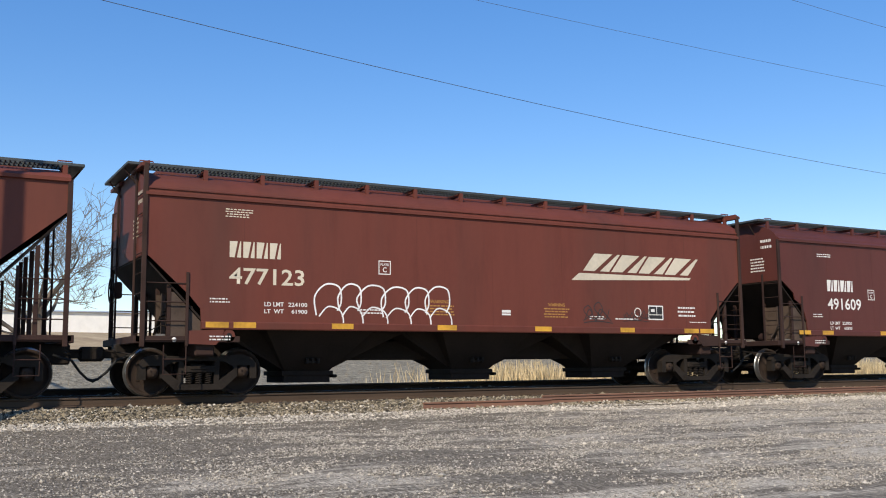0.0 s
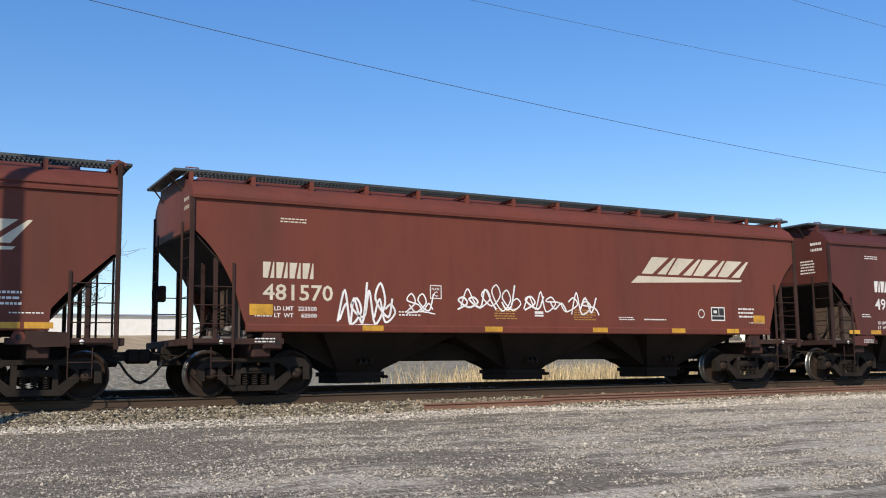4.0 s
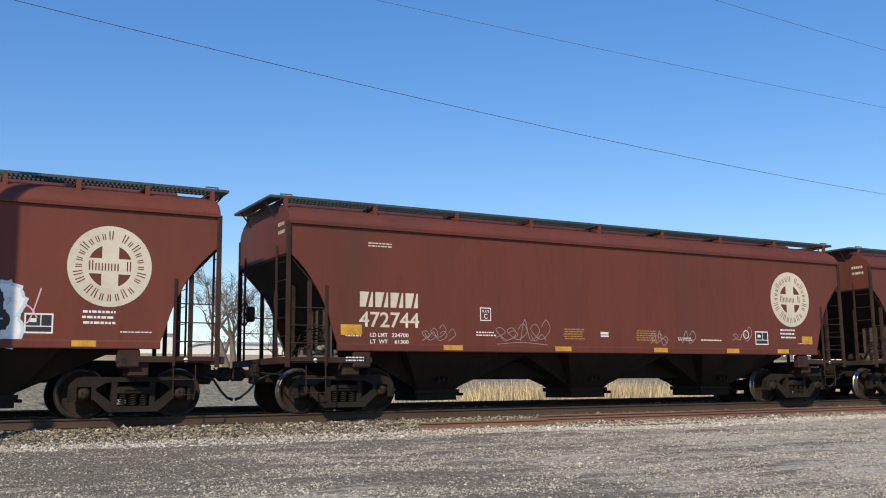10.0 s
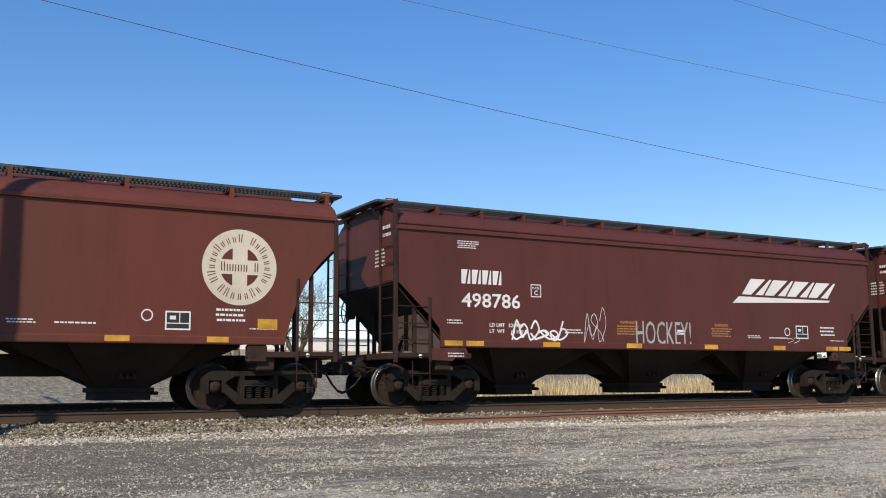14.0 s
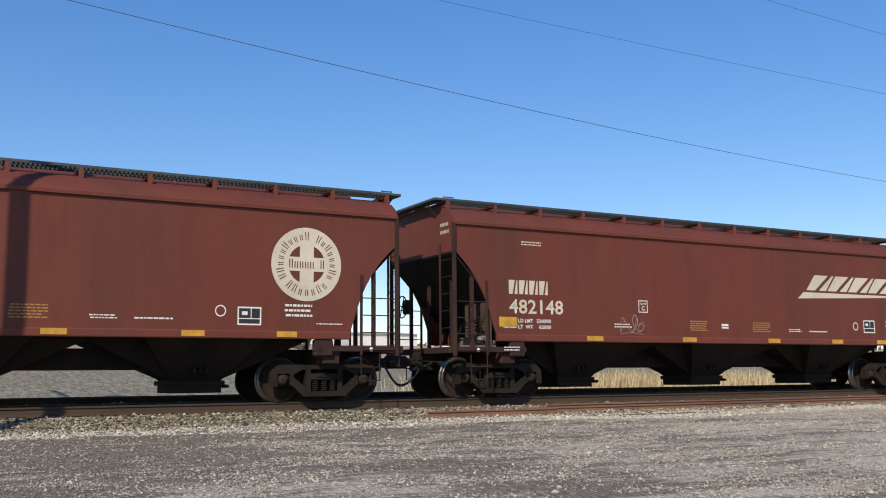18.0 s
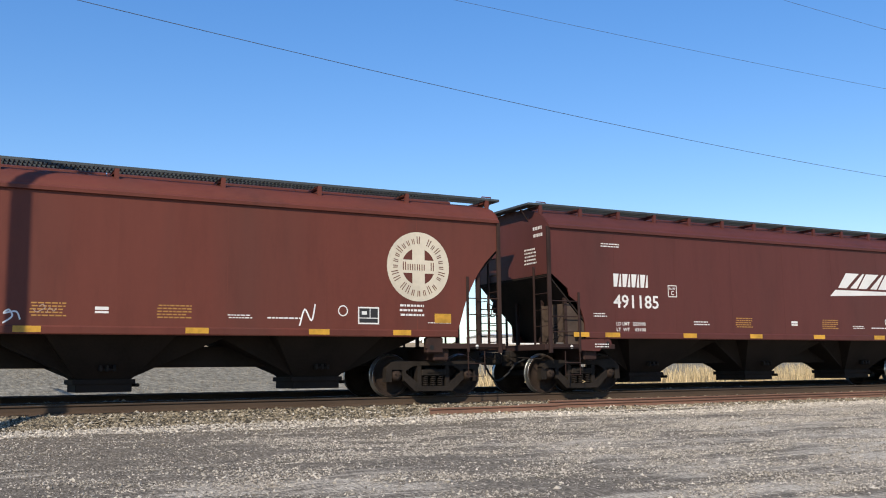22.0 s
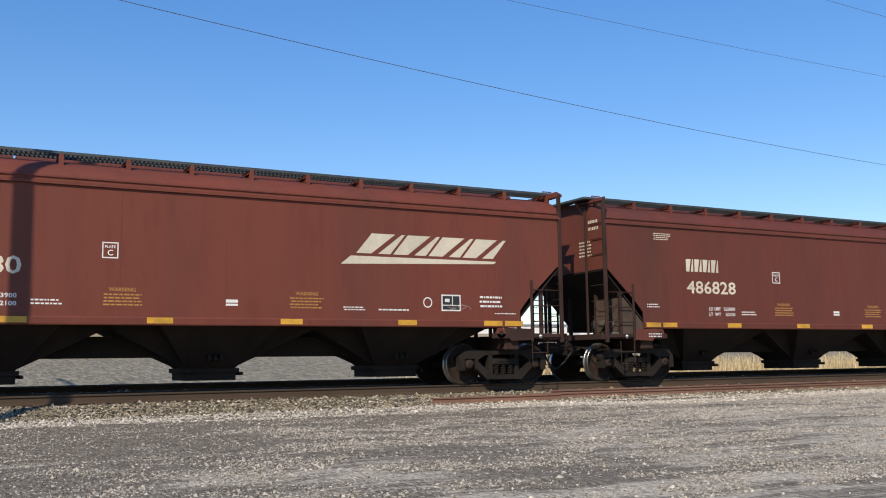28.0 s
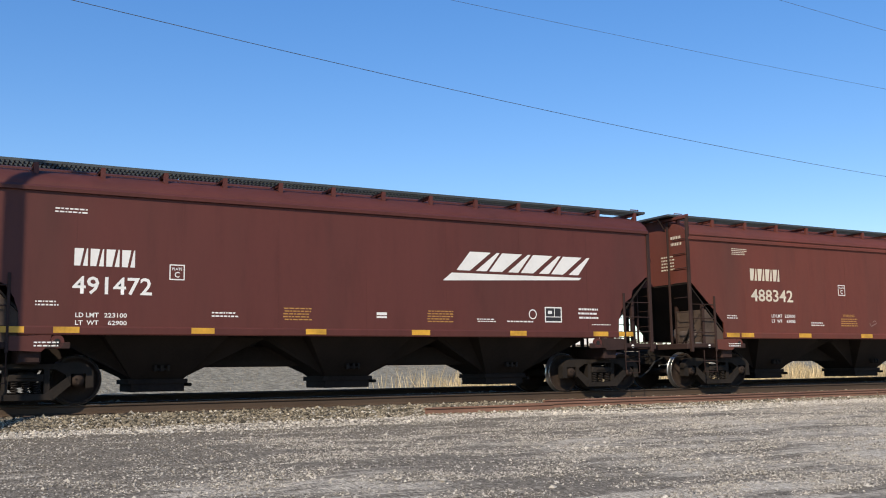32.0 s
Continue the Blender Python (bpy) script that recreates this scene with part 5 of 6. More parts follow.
    bars(c + 1.30, 1.05, 0.5, 0.12, 2, WHITE, car, seed=10, y=-1.615)
    part("white_dot", Shape().lathe([(0.0, -0.004), (0.045, -0.004), (0.045, 0.0)], (c + 0.62, -1.605, 1.07), 12), WHITE, car)
    part("white_dot", Shape().lathe([(0.0, -0.004), (0.045, -0.004), (0.045, 0.0)], (e - 0.62, -1.605, 1.07), 12), WHITE, car)
    # number and notices on the lit car end
    for mname, (yy, zz, ww, hh, rows) in {"end_number": (-1.42, 3.66, 0.42, 0.34, 2), "end_notice": (-1.15, 3.05 if kind != "arch" else 3.30, 0.55, 0.42 if kind != "arch" else 0.02, 5)}.items():
        if hh > 0.1:
            o = bars(0, 0, ww, hh, rows, ink, car, mname, y=0.0, seed=11)
            o.location, o.rotation_euler = (c - 0.022, yy + ww, zz), (0, 0, -math.pi / 2)
    if logo == "swoosh":
        swoosh_logo(e - lg[0], lg[1], 4.27, ink, car)
    elif logo == "emblem":
        emblem(e - extra.get("emblem_at", 2.12), 2.79, 0.755, CREAM, car, PAINT["brown"])
    # reflectors
    if extra.get("tall"):
        for q in (1.25, 3.75, 6.85, 10.1, 12.6, 16.0):
            reflector(c + q, 1.55, 0.10, car, 0.62 if q in (1.25, 16.0) else 0.42, -1.606)
    else:
        rows = {"slant": ((1.23, 0.47), (1.80, 0.47), (3.94, 0.5), (6.51, 0.5), (9.17, 0.48), (11.77, 0.46), (13.91, 0.5), (14.47, 0.5)),
                "long_slant": ((1.25, 0.47), (1.80, 0.47), (4.05, 0.5), (6.7, 0.5), (9.4, 0.48), (12.1, 0.46), (14.3, 0.5), (14.87, 0.5)),
                "arch": ((3.72, 0.5), (6.83, 0.48), (9.96, 0.46), (12.54, 0.46), (14.5, 0.44)),
                "step": ((0.68, 0.46), (1.64, 0.46), (4.2, 0.46), (6.6, 0.46), (9.1, 0.46), (11.7, 0.46), (14.15, 0.46), (14.95, 0.46))}[kind]
        if late:
            for q, ww in ((3.65, 0.46), (6.58, 0.45), (8.97, 0.44), (11.88, 0.44)):
                reflector(c + q, 1.59, ww, car, 0.12, -1.607)
            reflector(c + 1.01, 1.60, 0.50, car, 0.21, -1.607)
            reflector(c + 14.52, 1.60, 0.45, car, 0.21, -1.607)
            rows = ()
        for q, ww in rows:
            reflector(c + q, 1.305, ww, car, 0.11)
        if kind == "arch" and not extra.get("nosquare"):
            reflector(c + 1.20, 1.60, 0.50, car, 0.22, -1.606)
            reflector(e - 1.72, 1.58, 0.42, car, 0.20, -1.606)


def letter_ribbed(car, number, mark_groups, num_groups, emblem_at):
    c = CORNER
    for text, x, w in num_groups:
        letters(text, c + x, 2.15, w, 0.25, WHITE, car, bold=0.014, name="car_number")
    for x, w in mark_groups:
        flat([rect(c + x + i * w / 2, c + x + i * w / 2 + w * 0.42, 2.62, 2.86) for i in range(2)], WHITE, car, "company_mark", label="company mark in plain painted blocks")
    if emblem_at:
        emblem(c + emblem_at, 2.80, 0.32, WHITE, car, PAINT["red"])
    bars(c + 0.62, 3.32, 0.7, 0.12, 2, WHITE, car, seed=2)
    for i, x in enumerate((1.52, 4.0, 6.45, 8.95, 11.4, 13.5, 15.72)):
        reflector(c + x - 0.06, 1.46, 0.13, car, 0.62 if i in (0,) else 0.42, -1.668)
    plate_mark(c + 4.98, 2.32, WHITE, car)
    for x in (2.55, 4.15):
        bars(c + x, 1.62, 0.5, 0.22, 2, WHITE, car, seed=int(x))
    bars(c + 6.75, 1.60, 0.5, 0.12, 2, WHITE, car, seed=3)
    dims_box(c + 13.15, 1.60, 0.5, 0.36, WHITE, car)
    bars(c + 14.0, 1.60, 0.55, 0.32, 3, WHITE, car, seed=5)
    bars(c + 8.35, 1.56, 0.55, 0.30, 4, OCHRE, car, "warning_text", seed=6)
    for x in (2.9, 5.9, 8.5, 14.1):
        flat([rect(c + x, c + x + 0.22, 1.44, 1.53)], WHITE, car, "white_stencil")


# ---- the place ----
build_ground()
build_track()
build_spare_rails()
ahead = lambda x, y: (x > y * 0.04 - 1) & (x < y * 1.48 + 3)
stones("ballast_stones", 62000, (0, 40, 17.88, 19.31), 0.021, BALLAST_STONE, "stained crushed ballast along the near rail", weight=ahead)
stones("ballast_fines", 9000, (0, 40, 17.83, 19.13), 0.019, PALE_STONE, "pale unstained stones among the ballast", weight=ahead)
stones("far_ballast_stones", 6000, (0, 46, 20.73, 22.63), 0.032, BALLAST_STONE, "stained crushed ballast beyond the track", weight=ahead)
stones("edge_gravel", 21000, (0, 38, 16.46, 18.07), 0.017, PALE_STONE, "pale limestone chips along the lot's edge", weight=ahead)
stones("lot_gravel", 340000, (-1, 30, 7.0, 17.18), 0.0098, GREY_STONE, "loose grey gravel in streaks over the lot", weight=lambda x, y: ahead(x, y) * loose_share(x, y))
stones("lot_pebbles", 3500, (-1, 30, 6.2, 17.45), 0.013, PALE_STONE, "scattered pale pebbles on the lot", weight=ahead)
build_grass()
build_tree(5.84, 55.47, 12.5, 3, "bare grey deciduous tree standing alone in the field")
build_tree(18.91, 62.63, 11.0, 11, "bare tan-limbed tree at the field edge")
build_tree(31.61, 85.00, 12.0, 5, "bare thin tree far across the field")
build_backdrop()
POLE_H = 13.5
build_pole(-2.93, 14.00, POLE_H, 0.135)
build_pole(-6.36, 23.17, 13.4, 0.15, 11.4, 4.2, "timber utility pole with a crossarm behind the track")
build_pole(65.92, 28.63, 13.4, 0.15, 11.4, 5.6, "timber utility pole with a crossarm behind the track")
wire("overhead_wire", (4.12, 24.97, 9.94), (42.23, 30.59, 9.9), 0.27, -0.28, 1.6, 0.010)
wire("overhead_wire", (14.11, 22.7, 10.96), (31.95, 22.91, 10.96), 0.04, -1.1, 3.0, 0.006)
wire("overhead_wire", (23.58, 19.59, 11.59), (27.81, 19.82, 11.59), 0.003, -6.9, 9.8, 0.006)

# ---- the train: cars in order of passing, with the corner's place at 0 s ----
TRAIN = [
    # kind, paint, number, load limit, light weight, logo, old, corner x, label
    ("step", "maroon", "491609", "223800", "62800", "swoosh", False, 20.70, "dark maroon covered hopper railcar with white lettering"),
    ("slant", "brown", "477123", "224100", "61900", "swoosh", True, 3.78, "brown covered hopper railcar with a white outline graffiti piece"),
    ("ribbed", "red", "466108", "221600", "64400", None, False, -14.23, "red rib-sided covered hopper railcar with white bubble graffiti"),
    ("arch", "red", "483017", "223700", "62300", "swoosh", True, -32.45, "reddish covered hopper railcar with several white graffiti tags"),
    ("step", "maroon", "491594", "223500", "62500", "swoosh", False, -49.33, "clean dark maroon covered hopper railcar with white lettering"),
    ("arch", "red", "481570", "223500", "62500", "swoosh", True, -67.38, "reddish covered hopper railcar with a row of white spray tags"),
    ("long_slant", "brown", None, "223100", "62900", "swoosh", True, -84.62, "brown covered hopper railcar with slanted ends"),
    ("long_slant", "brown", "488884", "223100", "62900", "swoosh", False, -101.83, "brown covered hopper railcar with two pale teal graffiti pieces"),
    ("arch", "red", "479666", "223300", "62700", "emblem", True, -119.85, "reddish covered hopper railcar with a round cream emblem"),
    ("step", "maroon", "497967", "222800", "63200", "swoosh", False, -136.67, "dark maroon covered hopper railcar with a thin yellow scrawl"),
    ("arch", "brown", "474803", "224800", "61200", "emblem", True, -154.74, "brown covered hopper railcar with a round emblem and white tag"),
    ("arch", "brown", "472744", "224700", "61300", "emblem", True, -172.77, "brown covered hopper railcar with a white round emblem"),
    ("arch", "red", "478373", "224500", "61500", "emblem", True, -190.82, "reddish covered hopper railcar with long pale-blue and black graffiti"),
    ("arch", "red", "478248", "224700", "61300", "emblem", True, -208.87, "reddish covered hopper railcar with upright yellow reflectors"),
    ("slant", "maroon", "477848", "224100", "61900", "swoosh", False, -225.71, "maroon covered hopper railcar with a long wavy white line"),
    ("slant", "maroon", "498786", "224900", "61100", "swoosh", False, -242.49, "maroon covered hopper railcar with white and grey graffiti words"),
    ("arch", "brown", "476925", "224500", "61500", "emblem", True, -260.49, "brown covered hopper railcar with arched ends"),
    ("step", "maroon", "499169", "224900", "61100", "swoosh", False, -277.26, "clean maroon covered hopper railcar with black scrawl"),
    ("ribbed", "rust", "315379", "201300", "61700", None, False, -295.27, "old faded red rib-sided covered hopper railcar with gold and white graffiti"),
    ("arch", "red", "482148", "224000", "62000", "swoosh", True, -313.24, "reddish covered hopper railcar with a small chalk tag"),
    ("arch", "red", "478137", "74500", "61500", "emblem", False, -331.27, "reddish covered hopper railcar with a blue number patch"),
    ("slant", "maroon", "495499", "224900", "61100", "swoosh", False, -348.07, "maroon covered hopper railcar with a silver bubble graffiti piece"),
    ("arch", "brown", "474932", "225800", "61800", "emblem", True, -366.05, "brown covered hopper railcar with a chain of white graffiti"),
    ("step", "maroon", "491185", "222900", "63100", "swoosh", False, -382.80, "clean dark maroon covered hopper railcar with white lettering"),
    ("arch", "brown", "474931", "224700", "61300", "emblem", True, -400.80, "brown covered hopper railcar with small white tags"),
    ("step", "maroon", "496408", "223500", "62500", "swoosh", False, -417.51, "dark maroon covered hopper railcar with chalk scrawls"),
    ("arch", "red", "482365", "223900", "62100", "swoosh", True, -435.48, "reddish covered hopper railcar with small white graffiti tags"),
    ("arch", "red", "479396", "223500", "62500", "swoosh", True, -453.47, "reddish covered hopper railcar with arched ends"),
    ("arch", "maroon", "473091", "224500", "61500", "swoosh", False, -471.37, "maroon covered hopper railcar with arched ends"),
    ("long_slant", "brown", "486828", "223800", "62100", "swoosh", True, -488.59, "brown covered hopper railcar with slanted ends"),
    ("long_slant", "red", "486280", "223900", "62100", "swoosh", True, -505.79, "reddish covered hopper railcar with slanted ends"),
    ("step", "maroon", "489972", "224900", "61100", "swoosh", False, -522.59, "maroon covered hopper railcar with a silver bubble graffiti piece"),
    ("arch", "red", "481443", "223600", "62400", "swoosh", True, -540.43, "reddish covered hopper railcar with arched ends"),
    ("long_slant", "brown", "488342", "223000", "63000", "swoosh", True, -557.71, "brown covered hopper railcar with slanted ends"),
    ("step", "maroon", "491472", "223100", "62900", "swoosh", False, -574.46, "clean dark maroon covered hopper railcar with white lettering"),
    ("arch", "red", None, "223500", "62500", "swoosh", True, -592.47, "reddish covered hopper railcar with arched ends"),
]
SPEED = 18.014


def travelled(t):
    """Metres that the train has gone; it eases a little twice."""
    return SPEED * t - float(np.interp(t, [4.5, 6.5, 27.0, 27.5], [0.0, 0.635, 0.635, 1.357]))


ODD = {  # what sets single cars' lettering apart
    "478248": {"tall": True, "nosquare": True}, "478373": {"nosquare": True}, "478137": {"mark": CHALK, "nosquare": True}, "481443": {"nosquare": True}, "482365": {"nosquare": True}, "474803": {"nosquare": True},
    "473091": {"mark_at": (3.19, 2.51, 1.20), "num_at": (3.15, 2.00, 1.50), "logo_at": (5.70, 2.59)},
    "488884": {"mark_at": (1.84, 2.73, 1.14), "num_at": (1.83, 2.23, 1.65), "plate_at": (5.11, 2.46)},
    "488342": {"mark_at": (2.27, 2.82, 1.19), "num_at": (2.26, 2.26, 1.66)},
    "479666": {"emblem_at": 3.81, "nosquare": True}, "483017": {"plate_at": (4.40, 2.18)}, "497967": {"logo_at": (6.07, 2.29), "plate_at": (4.45, 2.31)},
    "496408": {"logo_at": (5.87, 2.32)}, "498786": {"plate_at": (3.63, 2.45)}, "499169": {"late": True}, "489972": {"late": True},
}
TEMPLATES, CARS = {}, []
for kind, paint, number, ld, lt, logo, old, corner, label in TRAIN:
    if (kind, paint) not in TEMPLATES:
        TEMPLATES[kind, paint] = build_car(kind, paint)
for kind, paint, number, ld, lt, logo, old, corner, label in TRAIN:
    car = copy_thing(TEMPLATES[kind, paint], pose(corner - CORNER * RUN, TRACK_Y, 0))
    car["label"] = label
    CARS.append(car)
    letter_car(car, kind, number, ld, lt, logo, old, ODD.get(number, {}))
for ob in TEMPLATES.values():
    for o in (*ob.children_recursive, ob):
        bpy.data.objects.remove(o)
BY = {row[2]: car for row, car in zip(TRAIN, CARS) if row[2]}

# ---- graffiti and chalk, car by car: x, z, width, height, strokes, paint ----
bubbles(4.32, 1.31, 3.20, 1.02, 6, None, SPRAY, BY["477123"], 101, 0.035)
scrawl(11.28, 1.55, 0.97, 0.48, 3, INK, BY["477123"], 102, 0.03)
scrawl(12.52, 1.59, 0.93, 0.32, 3, INK, BY["477123"], 103, 0.02)
bubbles(9.62, 1.39, 3.48, 1.21, 5, SPRAY, INK, BY["466108"], 104, 0.05, y=-1.660, word="sevir")
scrawl(7.13, 1.73, 0.52, 0.25, 3, INK, BY["466108"], 105, 0.02, y=-1.660)
scrawl(5.00, 1.40, 1.63, 0.63, 5, SPRAY, BY["483017"], 106, 0.035)
scrawl(4.58, 1.22, 0.57, 0.35, 3, SPRAY, BY["483017"], 107, 0.03)
scrawl(7.68, 1.34, 0.71, 0.84, 3, SPRAY, BY["483017"], 108, 0.05)
scrawl(9.73, 1.58, 1.67, 0.66, 6, SPRAY, BY["483017"], 109, 0.03)
scrawl(11.49, 1.78, 0.74, 0.54, 2, SPRAY, BY["483017"], 110, 0.03)
scrawl(3.70, 1.44, 0.68, 0.55, 3, CHALK, BY["483017"], 111, 0.02)
scrawl(3.77, 1.40, 1.44, 0.93, 5, SPRAY, BY["481570"], 112, 0.055)
scrawl(5.46, 1.71, 0.76, 0.50, 3, SPRAY, BY["481570"], 113, 0.04)
scrawl(6.78, 1.75, 1.71, 0.62, 6, SPRAY, BY["481570"], 114, 0.045)
scrawl(8.55, 1.70, 2.34, 0.67, 7, SPRAY, BY["481570"], 115, 0.045)
bubbles(4.39, 1.35, 3.46, 1.13, 4, TEAL, INK, BY["488884"], 116, 0.03)
bubbles(8.31, 1.35, 3.13, 1.11, 4, TEAL, INK, BY["488884"], 117, 0.03)
scrawl(7.16, 1.55, 1.81, 0.62, 5, SPRAY, BY["479666"], 118, 0.016)
scrawl(12.15, 1.53, 1.19, 0.65, 4, INK, BY["479666"], 119, 0.02)
scrawl(13.49, 1.47, 0.45, 0.44, 2, CHALK, BY["479666"], 120, 0.018)
scrawl(9.83, 1.55, 0.72, 0.41, 3, CHALK, BY["479666"], 121, 0.018)
scrawl(3.95, 1.57, 1.70, 0.34, 3, CREAM, BY["497967"], 122, 0.016)
scrawl(5.70, 1.62, 0.55, 0.78, 2, CREAM, BY["497967"], 222, 0.022)
scrawl(6.05, 1.45, 0.75, 0.20, 2, CREAM, BY["497967"], 223, 0.014)
scrawl(1.71, 1.58, 0.87, 0.33, 4, CHALK, BY["497967"], 123, 0.014)
scrawl(6.43, 1.66, 2.10, 0.80, 5, SPRAY, BY["474803"], 124, 0.034)
scrawl(6.30, 1.85, 2.30, 0.62, 7, SPRAY, BY["474803"], 224, 0.022)
scrawl(5.68, 1.52, 0.54, 0.42, 3, CHALK, BY["474803"], 125, 0.025)
scrawl(5.16, 1.50, 0.35, 0.18, 2, CHALK, BY["474803"], 126, 0.02)
scrawl(3.83, 1.49, 0.88, 0.46, 4, CHALK, BY["472744"], 127, 0.016)
scrawl(5.78, 1.48, 1.57, 0.56, 5, CHALK, BY["472744"], 128, 0.018)
scrawl(10.53, 1.47, 0.62, 0.38, 2, CHALK, BY["472744"], 129, 0.018)
scrawl(11.60, 1.49, 0.54, 0.46, 2, CHALK, BY["472744"], 130, 0.018)
scrawl(13.45, 1.61, 0.76, 0.40, 3, CHALK, BY["472744"], 131, 0.018)
bubbles(3.53, 1.35, 0.91, 0.82, 2, SPRAY, INK, BY["478373"], 132, 0.03)
bubbles(4.36, 1.26, 3.73, 1.18, 5, PALEBLUE, INK, BY["478373"], 133, 0.075, y=-1.609, word="isrek")
bubbles(7.75, 1.38, 1.25, 0.72, 2, SPRAY, PALEBLUE, BY["478373"], 134, 0.03)
bubbles(4.20, 1.30, 3.95, 1.28, 6, SPRAY, PALEBLUE, BY["478373"], 234, 0.05, y=-1.6032)
bubbles(8.76, 1.27, 5.47, 1.20, 6, SPRAY, PALEBLUE, BY["478373"], 235, 0.06, y=-1.6035)
bubbles(8.82, 1.32, 5.20, 1.10, 6, INK, SPRAY, BY["478373"], 135, 0.05, y=-1.609, word="atmos4")
scrawl(12.55, 1.67, 2.14, 0.82, 5, PINK, BY["478373"], 136, 0.03)
scrawl(0.96, 2.76, 0.51, 0.70, 3, CHALK, BY["478373"], 137, 0.02)
scrawl(3.65, 1.45, 1.67, 0.46, 5, SPRAY, BY["498786"], 138, 0.05)
scrawl(5.82, 1.41, 0.73, 0.88, 3, SPRAY, BY["498786"], 139, 0.014)
scrawl(13.03, 1.43, 0.51, 0.39, 2, SPRAY, BY["498786"], 140, 0.012)
bubbles(5.41, 1.44, 2.75, 0.96, 4, SPRAY, CHALK, BY["315379"], 141, 0.05, y=-1.660)
scrawl(5.30, 1.46, 2.90, 1.00, 6, SPRAY, BY["315379"], 241, 0.05, y=-1.666)
scrawl(5.45, 1.50, 2.60, 0.80, 6, CHALK, BY["315379"], 242, 0.03, y=-1.668)
bubbles(8.19, 1.42, 3.48, 0.72, 5, GOLD, CHALK, BY["315379"], 142, 0.03, y=-1.660)
scrawl(8.10, 1.46, 3.60, 0.90, 7, SPRAY, BY["315379"], 243, 0.028, y=-1.666)
scrawl(8.30, 1.44, 3.20, 0.60, 7, RUSTRED, BY["315379"], 244, 0.05, y=-1.668)
scrawl(2.35, 2.46, 0.48, 0.35, 3, CHALK, BY["315379"], 143, 0.02, y=-1.660)
scrawl(4.78, 1.46, 0.53, 0.75, 3, CHALK, BY["315379"], 144, 0.02, y=-1.660)
scrawl(7.93, 2.88, 0.65, 0.62, 3, DARKMARK, BY["315379"], 145, 0.02, y=-1.660)
scrawl(5.42, 1.50, 0.82, 0.46, 4, CHALK, BY["482148"], 146, 0.016)
scrawl(4.08, 1.45, 0.34, 0.40, 2, CHALK, BY["478137"], 147, 0.018)
bubbles(4.50, 1.26, 3.00, 1.06, 5, SILVER, SPRAY, BY["495499"], 148, 0.025)
scrawl(8.03, 1.28, 1.35, 0.27, 4, SPRAY, BY["495499"], 149, 0.016)
scrawl(10.55, 1.30, 1.89, 0.74, 5, CREAM, BY["495499"], 150, 0.016)
scrawl(3.11, 1.58, 0.58, 0.45, 3, SPRAY, BY["495499"], 151, 0.016)
scrawl(8.53, 1.48, 1.75, 0.36, 4, INK, BY["495499"], 152, 0.018)
scrawl(3.93, 1.78, 1.06, 0.35, 5, SPRAY, BY["474932"], 153, 0.022)
scrawl(5.00, 1.73, 1.03, 0.95, 3, SPRAY, BY["474932"], 154, 0.03)
scrawl(7.16, 1.33, 1.39, 1.25, 4, SPRAY, BY["474932"], 155, 0.025)
scrawl(9.49, 1.51, 1.26, 0.38, 6, SPRAY, BY["474932"], 156, 0.035)
scrawl(10.80, 1.56, 1.19, 0.49, 5, SPRAY, BY["474932"], 157, 0.035)
scrawl(12.33, 1.50, 1.11, 0.33, 4, GOLD, BY["474932"], 158, 0.022)
scrawl(13.67, 1.53, 1.25, 1.09, 4, SPRAY, BY["474932"], 159, 0.02)
scrawl(15.77, 1.47, 1.02, 0.50, 4, SPRAY, BY["474932"], 160, 0.022)
scrawl(11.99, 1.65, 1.74, 0.15, 2, SPRAY, BY["474932"], 161, 0.022)
scrawl(12.97, 1.47, 0.52, 0.55, 2, SPRAY, BY["474931"], 162, 0.035)
scrawl(7.81, 1.64, 0.49, 0.20, 4, CHALK, BY["474931"], 163, 0.014)
scrawl(3.86, 1.45, 0.67, 0.52, 2, CHALK, BY["474931"], 164, 0.016)
scrawl(5.01, 1.46, 0.54, 0.53, 2, CHALK, BY["474931"], 165, 0.016)
scrawl(6.41, 1.43, 0.69, 0.41, 3, CHALK, BY["474931"], 166, 0.016)
scrawl(7.33, 1.43, 0.35, 0.53, 2, SPRAY, BY["474931"], 167, 0.03)
scrawl(6.51, 1.77, 0.87, 0.25, 6, SPRAY, BY["496408"], 168, 0.012)
scrawl(6.64, 1.57, 1.41, 0.20, 8, SPRAY, BY["496408"], 169, 0.012)
scrawl(7.94, 1.96, 0.58, 0.21, 4, SPRAY, BY["496408"], 170, 0.012)
scrawl(7.04, 1.47, 0.74, 0.13, 4, SPRAY, BY["496408"], 171, 0.012)
scrawl(8.79, 1.47, 0.58, 0.83, 5, SPRAY, BY["496408"], 172, 0.018)
scrawl(9.65, 1.53, 0.72, 0.64, 4, CHALK, BY["496408"], 173, 0.014)
scrawl(8.68, 1.46, 0.66, 0.37, 4, SPRAY, BY["482365"], 174, 0.026)
scrawl(9.31, 1.36, 0.83, 0.35, 5, SPRAY, BY["482365"], 175, 0.04)
scrawl(10.69, 1.54, 0.83, 0.42, 5, SPRAY, BY["482365"], 176, 0.026)
scrawl(11.79, 1.46, 0.64, 0.58, 4, SPRAY, BY["482365"], 177, 0.028)
scrawl(13.43, 1.36, 0.62, 0.61, 4, SPRAY, BY["482365"], 178, 0.03)
scrawl(3.29, 1.52, 0.80, 0.35, 5, SPRAY, BY["482365"], 179, 0.024)
scrawl(4.27, 1.52, 0.46, 0.40, 3, CHALK, BY["482365"], 180, 0.018)
scrawl(5.32, 1.48, 0.63, 0.53, 4, CHALK, BY["482365"], 181, 0.016)
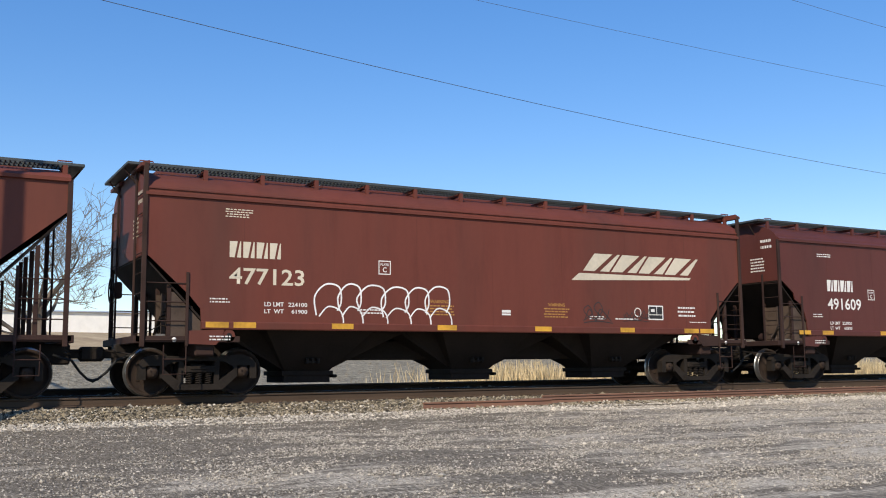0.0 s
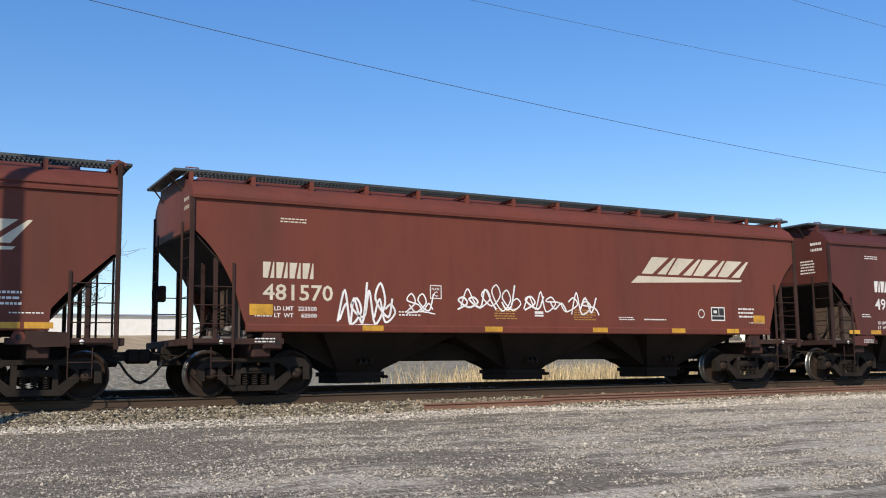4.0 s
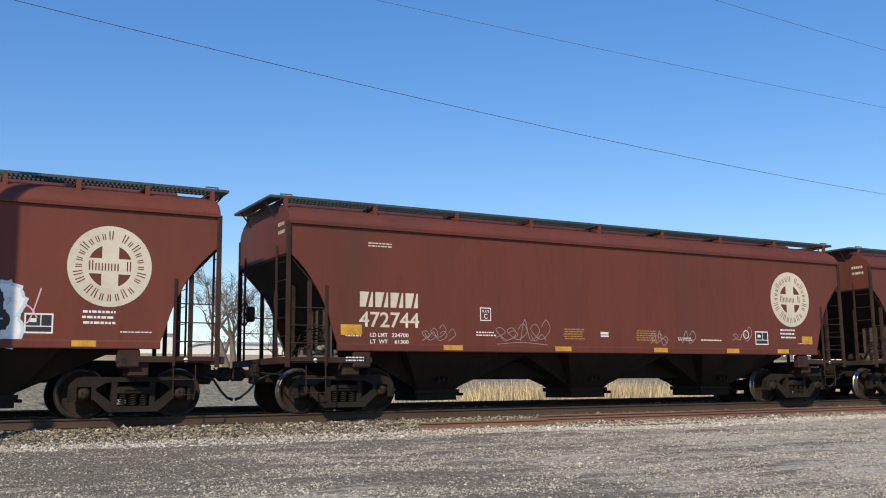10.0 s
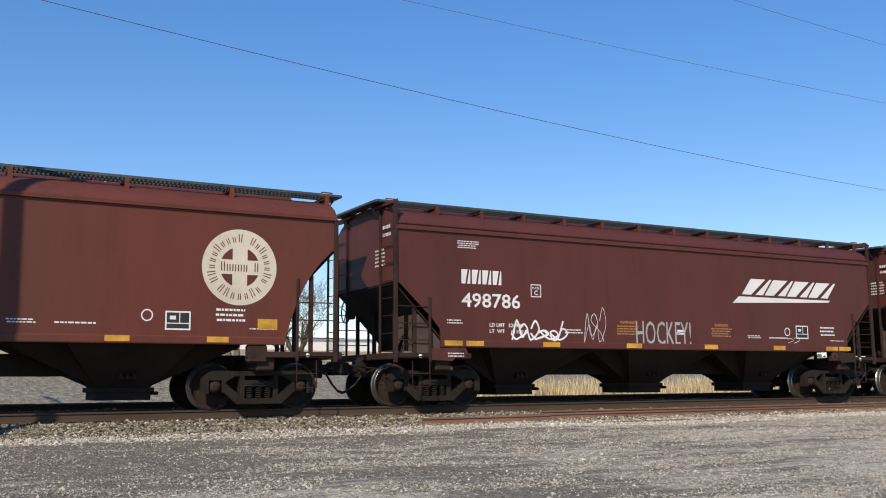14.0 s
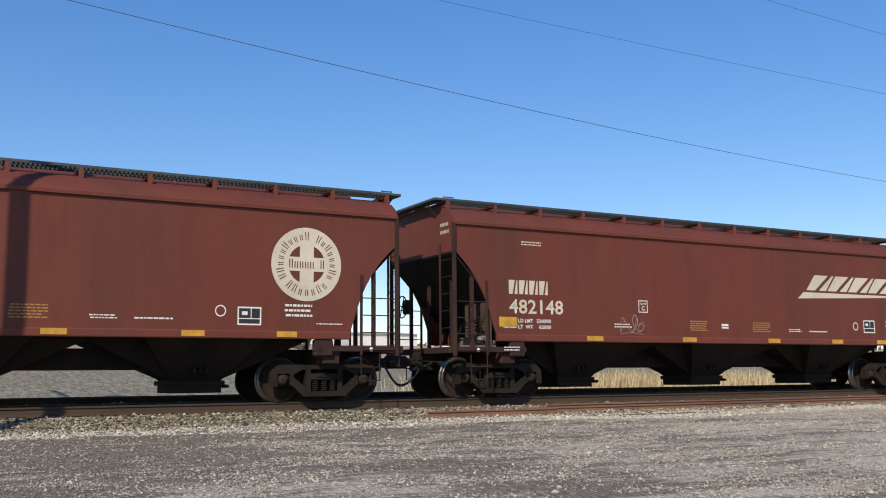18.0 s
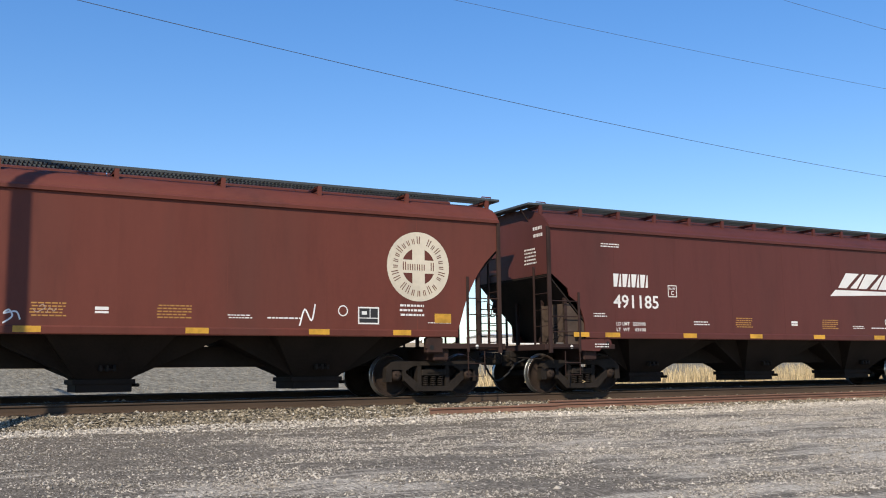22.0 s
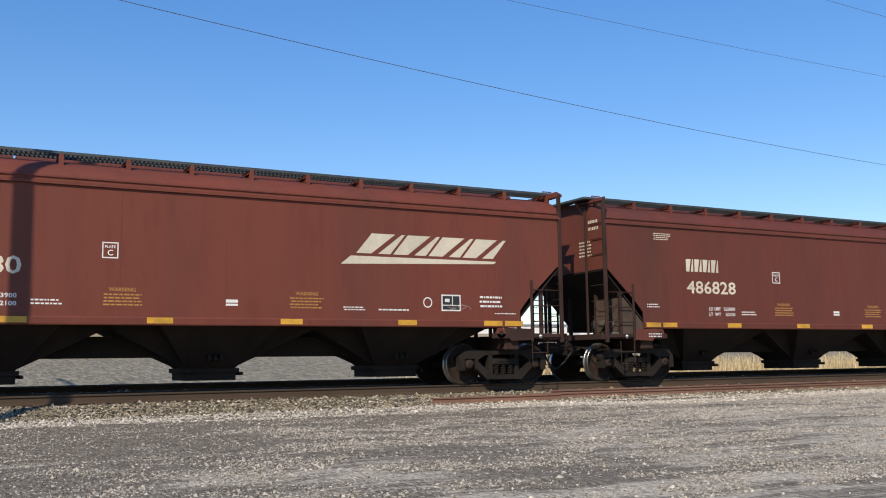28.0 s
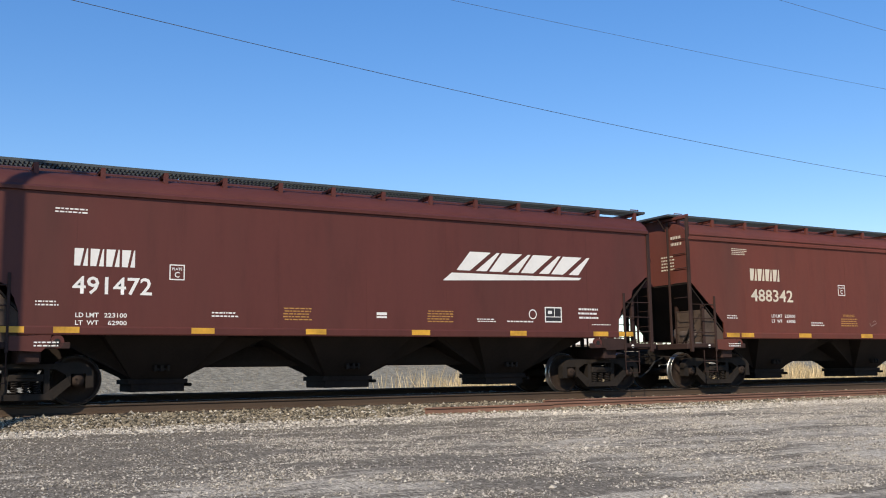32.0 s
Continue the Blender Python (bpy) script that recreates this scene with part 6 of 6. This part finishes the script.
scrawl(1.10, 2.33, 1.11, 0.91, 4, CHALK, BY["473091"], 182, 0.014)
scrawl(14.02, 1.61, 0.68, 0.30, 3, CHALK, BY["486280"], 183, 0.014)
bubbles(5.36, 1.26, 3.36, 1.24, 5, SILVER, INK, BY["489972"], 184, 0.04, word="nadie")
scrawl(5.29, 1.67, 0.42, 0.14, 3, CHALK, BY["481443"], 185, 0.014)
scrawl(7.36, 1.54, 0.25, 0.32, 2, CHALK, BY["481443"], 186, 0.016)
scrawl(13.74, 1.56, 0.34, 0.18, 2, CHALK, BY["481443"], 187, 0.014)
scrawl(8.99, 1.67, 0.63, 0.33, 2, CHALK, BY["488342"], 188, 0.014)
scrawl(15.39, 1.60, 0.34, 0.43, 2, CHALK, BY["488342"], 189, 0.014)
scrawl(7.77, 1.63, 0.37, 0.34, 2, CHALK, BY["488342"], 190, 0.012)
letters("HOCKEY!", 7.53, 1.39, 1.87, 0.59, SILVER, BY["498786"], -1.604, 0.0, "graffiti_word", "sprayed graffiti word")
letters("IRUMS. ALAS", 11.47, 1.85, 2.63, 0.34, INK, BY["499169"], -1.604, 0.0, "graffiti_word", "sprayed graffiti word")
letters("where", 3.58, 1.29, 1.02, 0.16, SPRAY, BY["495499"], -1.604, 0.0, "graffiti_word", "sprayed graffiti word")
letters("ORIGINAL", 5.06, 1.52, 1.92, 0.24, SPRAY, BY["474932"], -1.604, 0.0, "graffiti_word", "sprayed graffiti word")
wave = [(1.52, 3.22), (2.28, 3.03), (2.86, 3.06), (4.15, 3.37), (5.09, 3.31), (6.40, 3.03), (7.69, 2.58), (8.60, 2.61), (9.76, 3.01), (11.07, 3.30), (12.42, 3.27), (14.38, 2.69), (16.63, 2.53)]
flat(ribbon(curve_through(wave, 8), 0.045), SPRAY, BY["477848"], "graffiti_line", -1.604, "long wavy white spray line")
flat([rect(2.56, 3.11, 1.46, 2.25)], BLUE, BY["478137"], "paint_patch", -1.6015, "blue paint patch behind the number")
bars(4.47, 1.36, 4.65, 0.15, 1, SPRAY, BY["482365"], "sill_writing", -1.640, 4)
letter_ribbed(BY["466108"], "466108", ((3.14, 0.62), (3.98, 0.5)), (("466", 3.16, 0.60), ("108", 3.98, 0.52)), 13.12)
letter_ribbed(BY["315379"], "315379", ((2.46, 0.55), (3.18, 0.5)), (("3", 1.96, 0.18), ("15", 2.45, 0.38), ("37", 3.20, 0.41), ("9", 3.98, 0.18)), None)


def true_length(cars):
    """Bring bodies and marks from drawing length to true length; trucks and turned pieces keep their size."""
    done = set()

    def bring(ob):
        ob.location.x *= RUN
        if ob.name.startswith("truck"):
            return
        turned = abs(math.sin(ob.rotation_euler.z)) > 0.5
        if not turned and ob.data.name not in done:
            done.add(ob.data.name)
            ob.data.transform(Matrix.Diagonal((RUN, 1, 1, 1)))
        for o in ob.children:
            bring(o)

    for car in cars:
        for ob in car.children:
            bring(ob)


true_length(CARS)
WHEEL_R = 0.457


def motions():
    times = sorted(set([k * 1.0 for k in range(33)] + [0.5, 4.5, 5.5, 6.5, 26.5, 27.5]))
    for row, car in zip(TRAIN, CARS):
        walk(car, [(t, pose(row[7] - CORNER * RUN + travelled(t), TRACK_Y, 0)) for t in times])
    # every wheelset turns alike: one roll for the leading and one for the trailing axle of a truck
    rolls = {}
    for car in CARS:
        for truck in car.children:
            if not truck.name.startswith("truck"):
                continue
            for w in truck.children:
                if not w.name.startswith("wheelset"):
                    continue
                side = 1 if w.location.x > 0 else -1
                if side not in rolls:
                    walk(w, [(k / FPS, pose(side * 0.889, 0, WHEEL_R, 0, math.degrees(travelled(k / FPS) / WHEEL_R), 0)) for k in range(32 * FPS + 1)])
                    rolls[side] = w
                else:
                    w.rotation_mode = "QUATERNION"
                    w.animation_data_create()
                    w.animation_data.action = rolls[side].animation_data.action
                    w.animation_data.action_slot = rolls[side].animation_data.action_slot


motions()
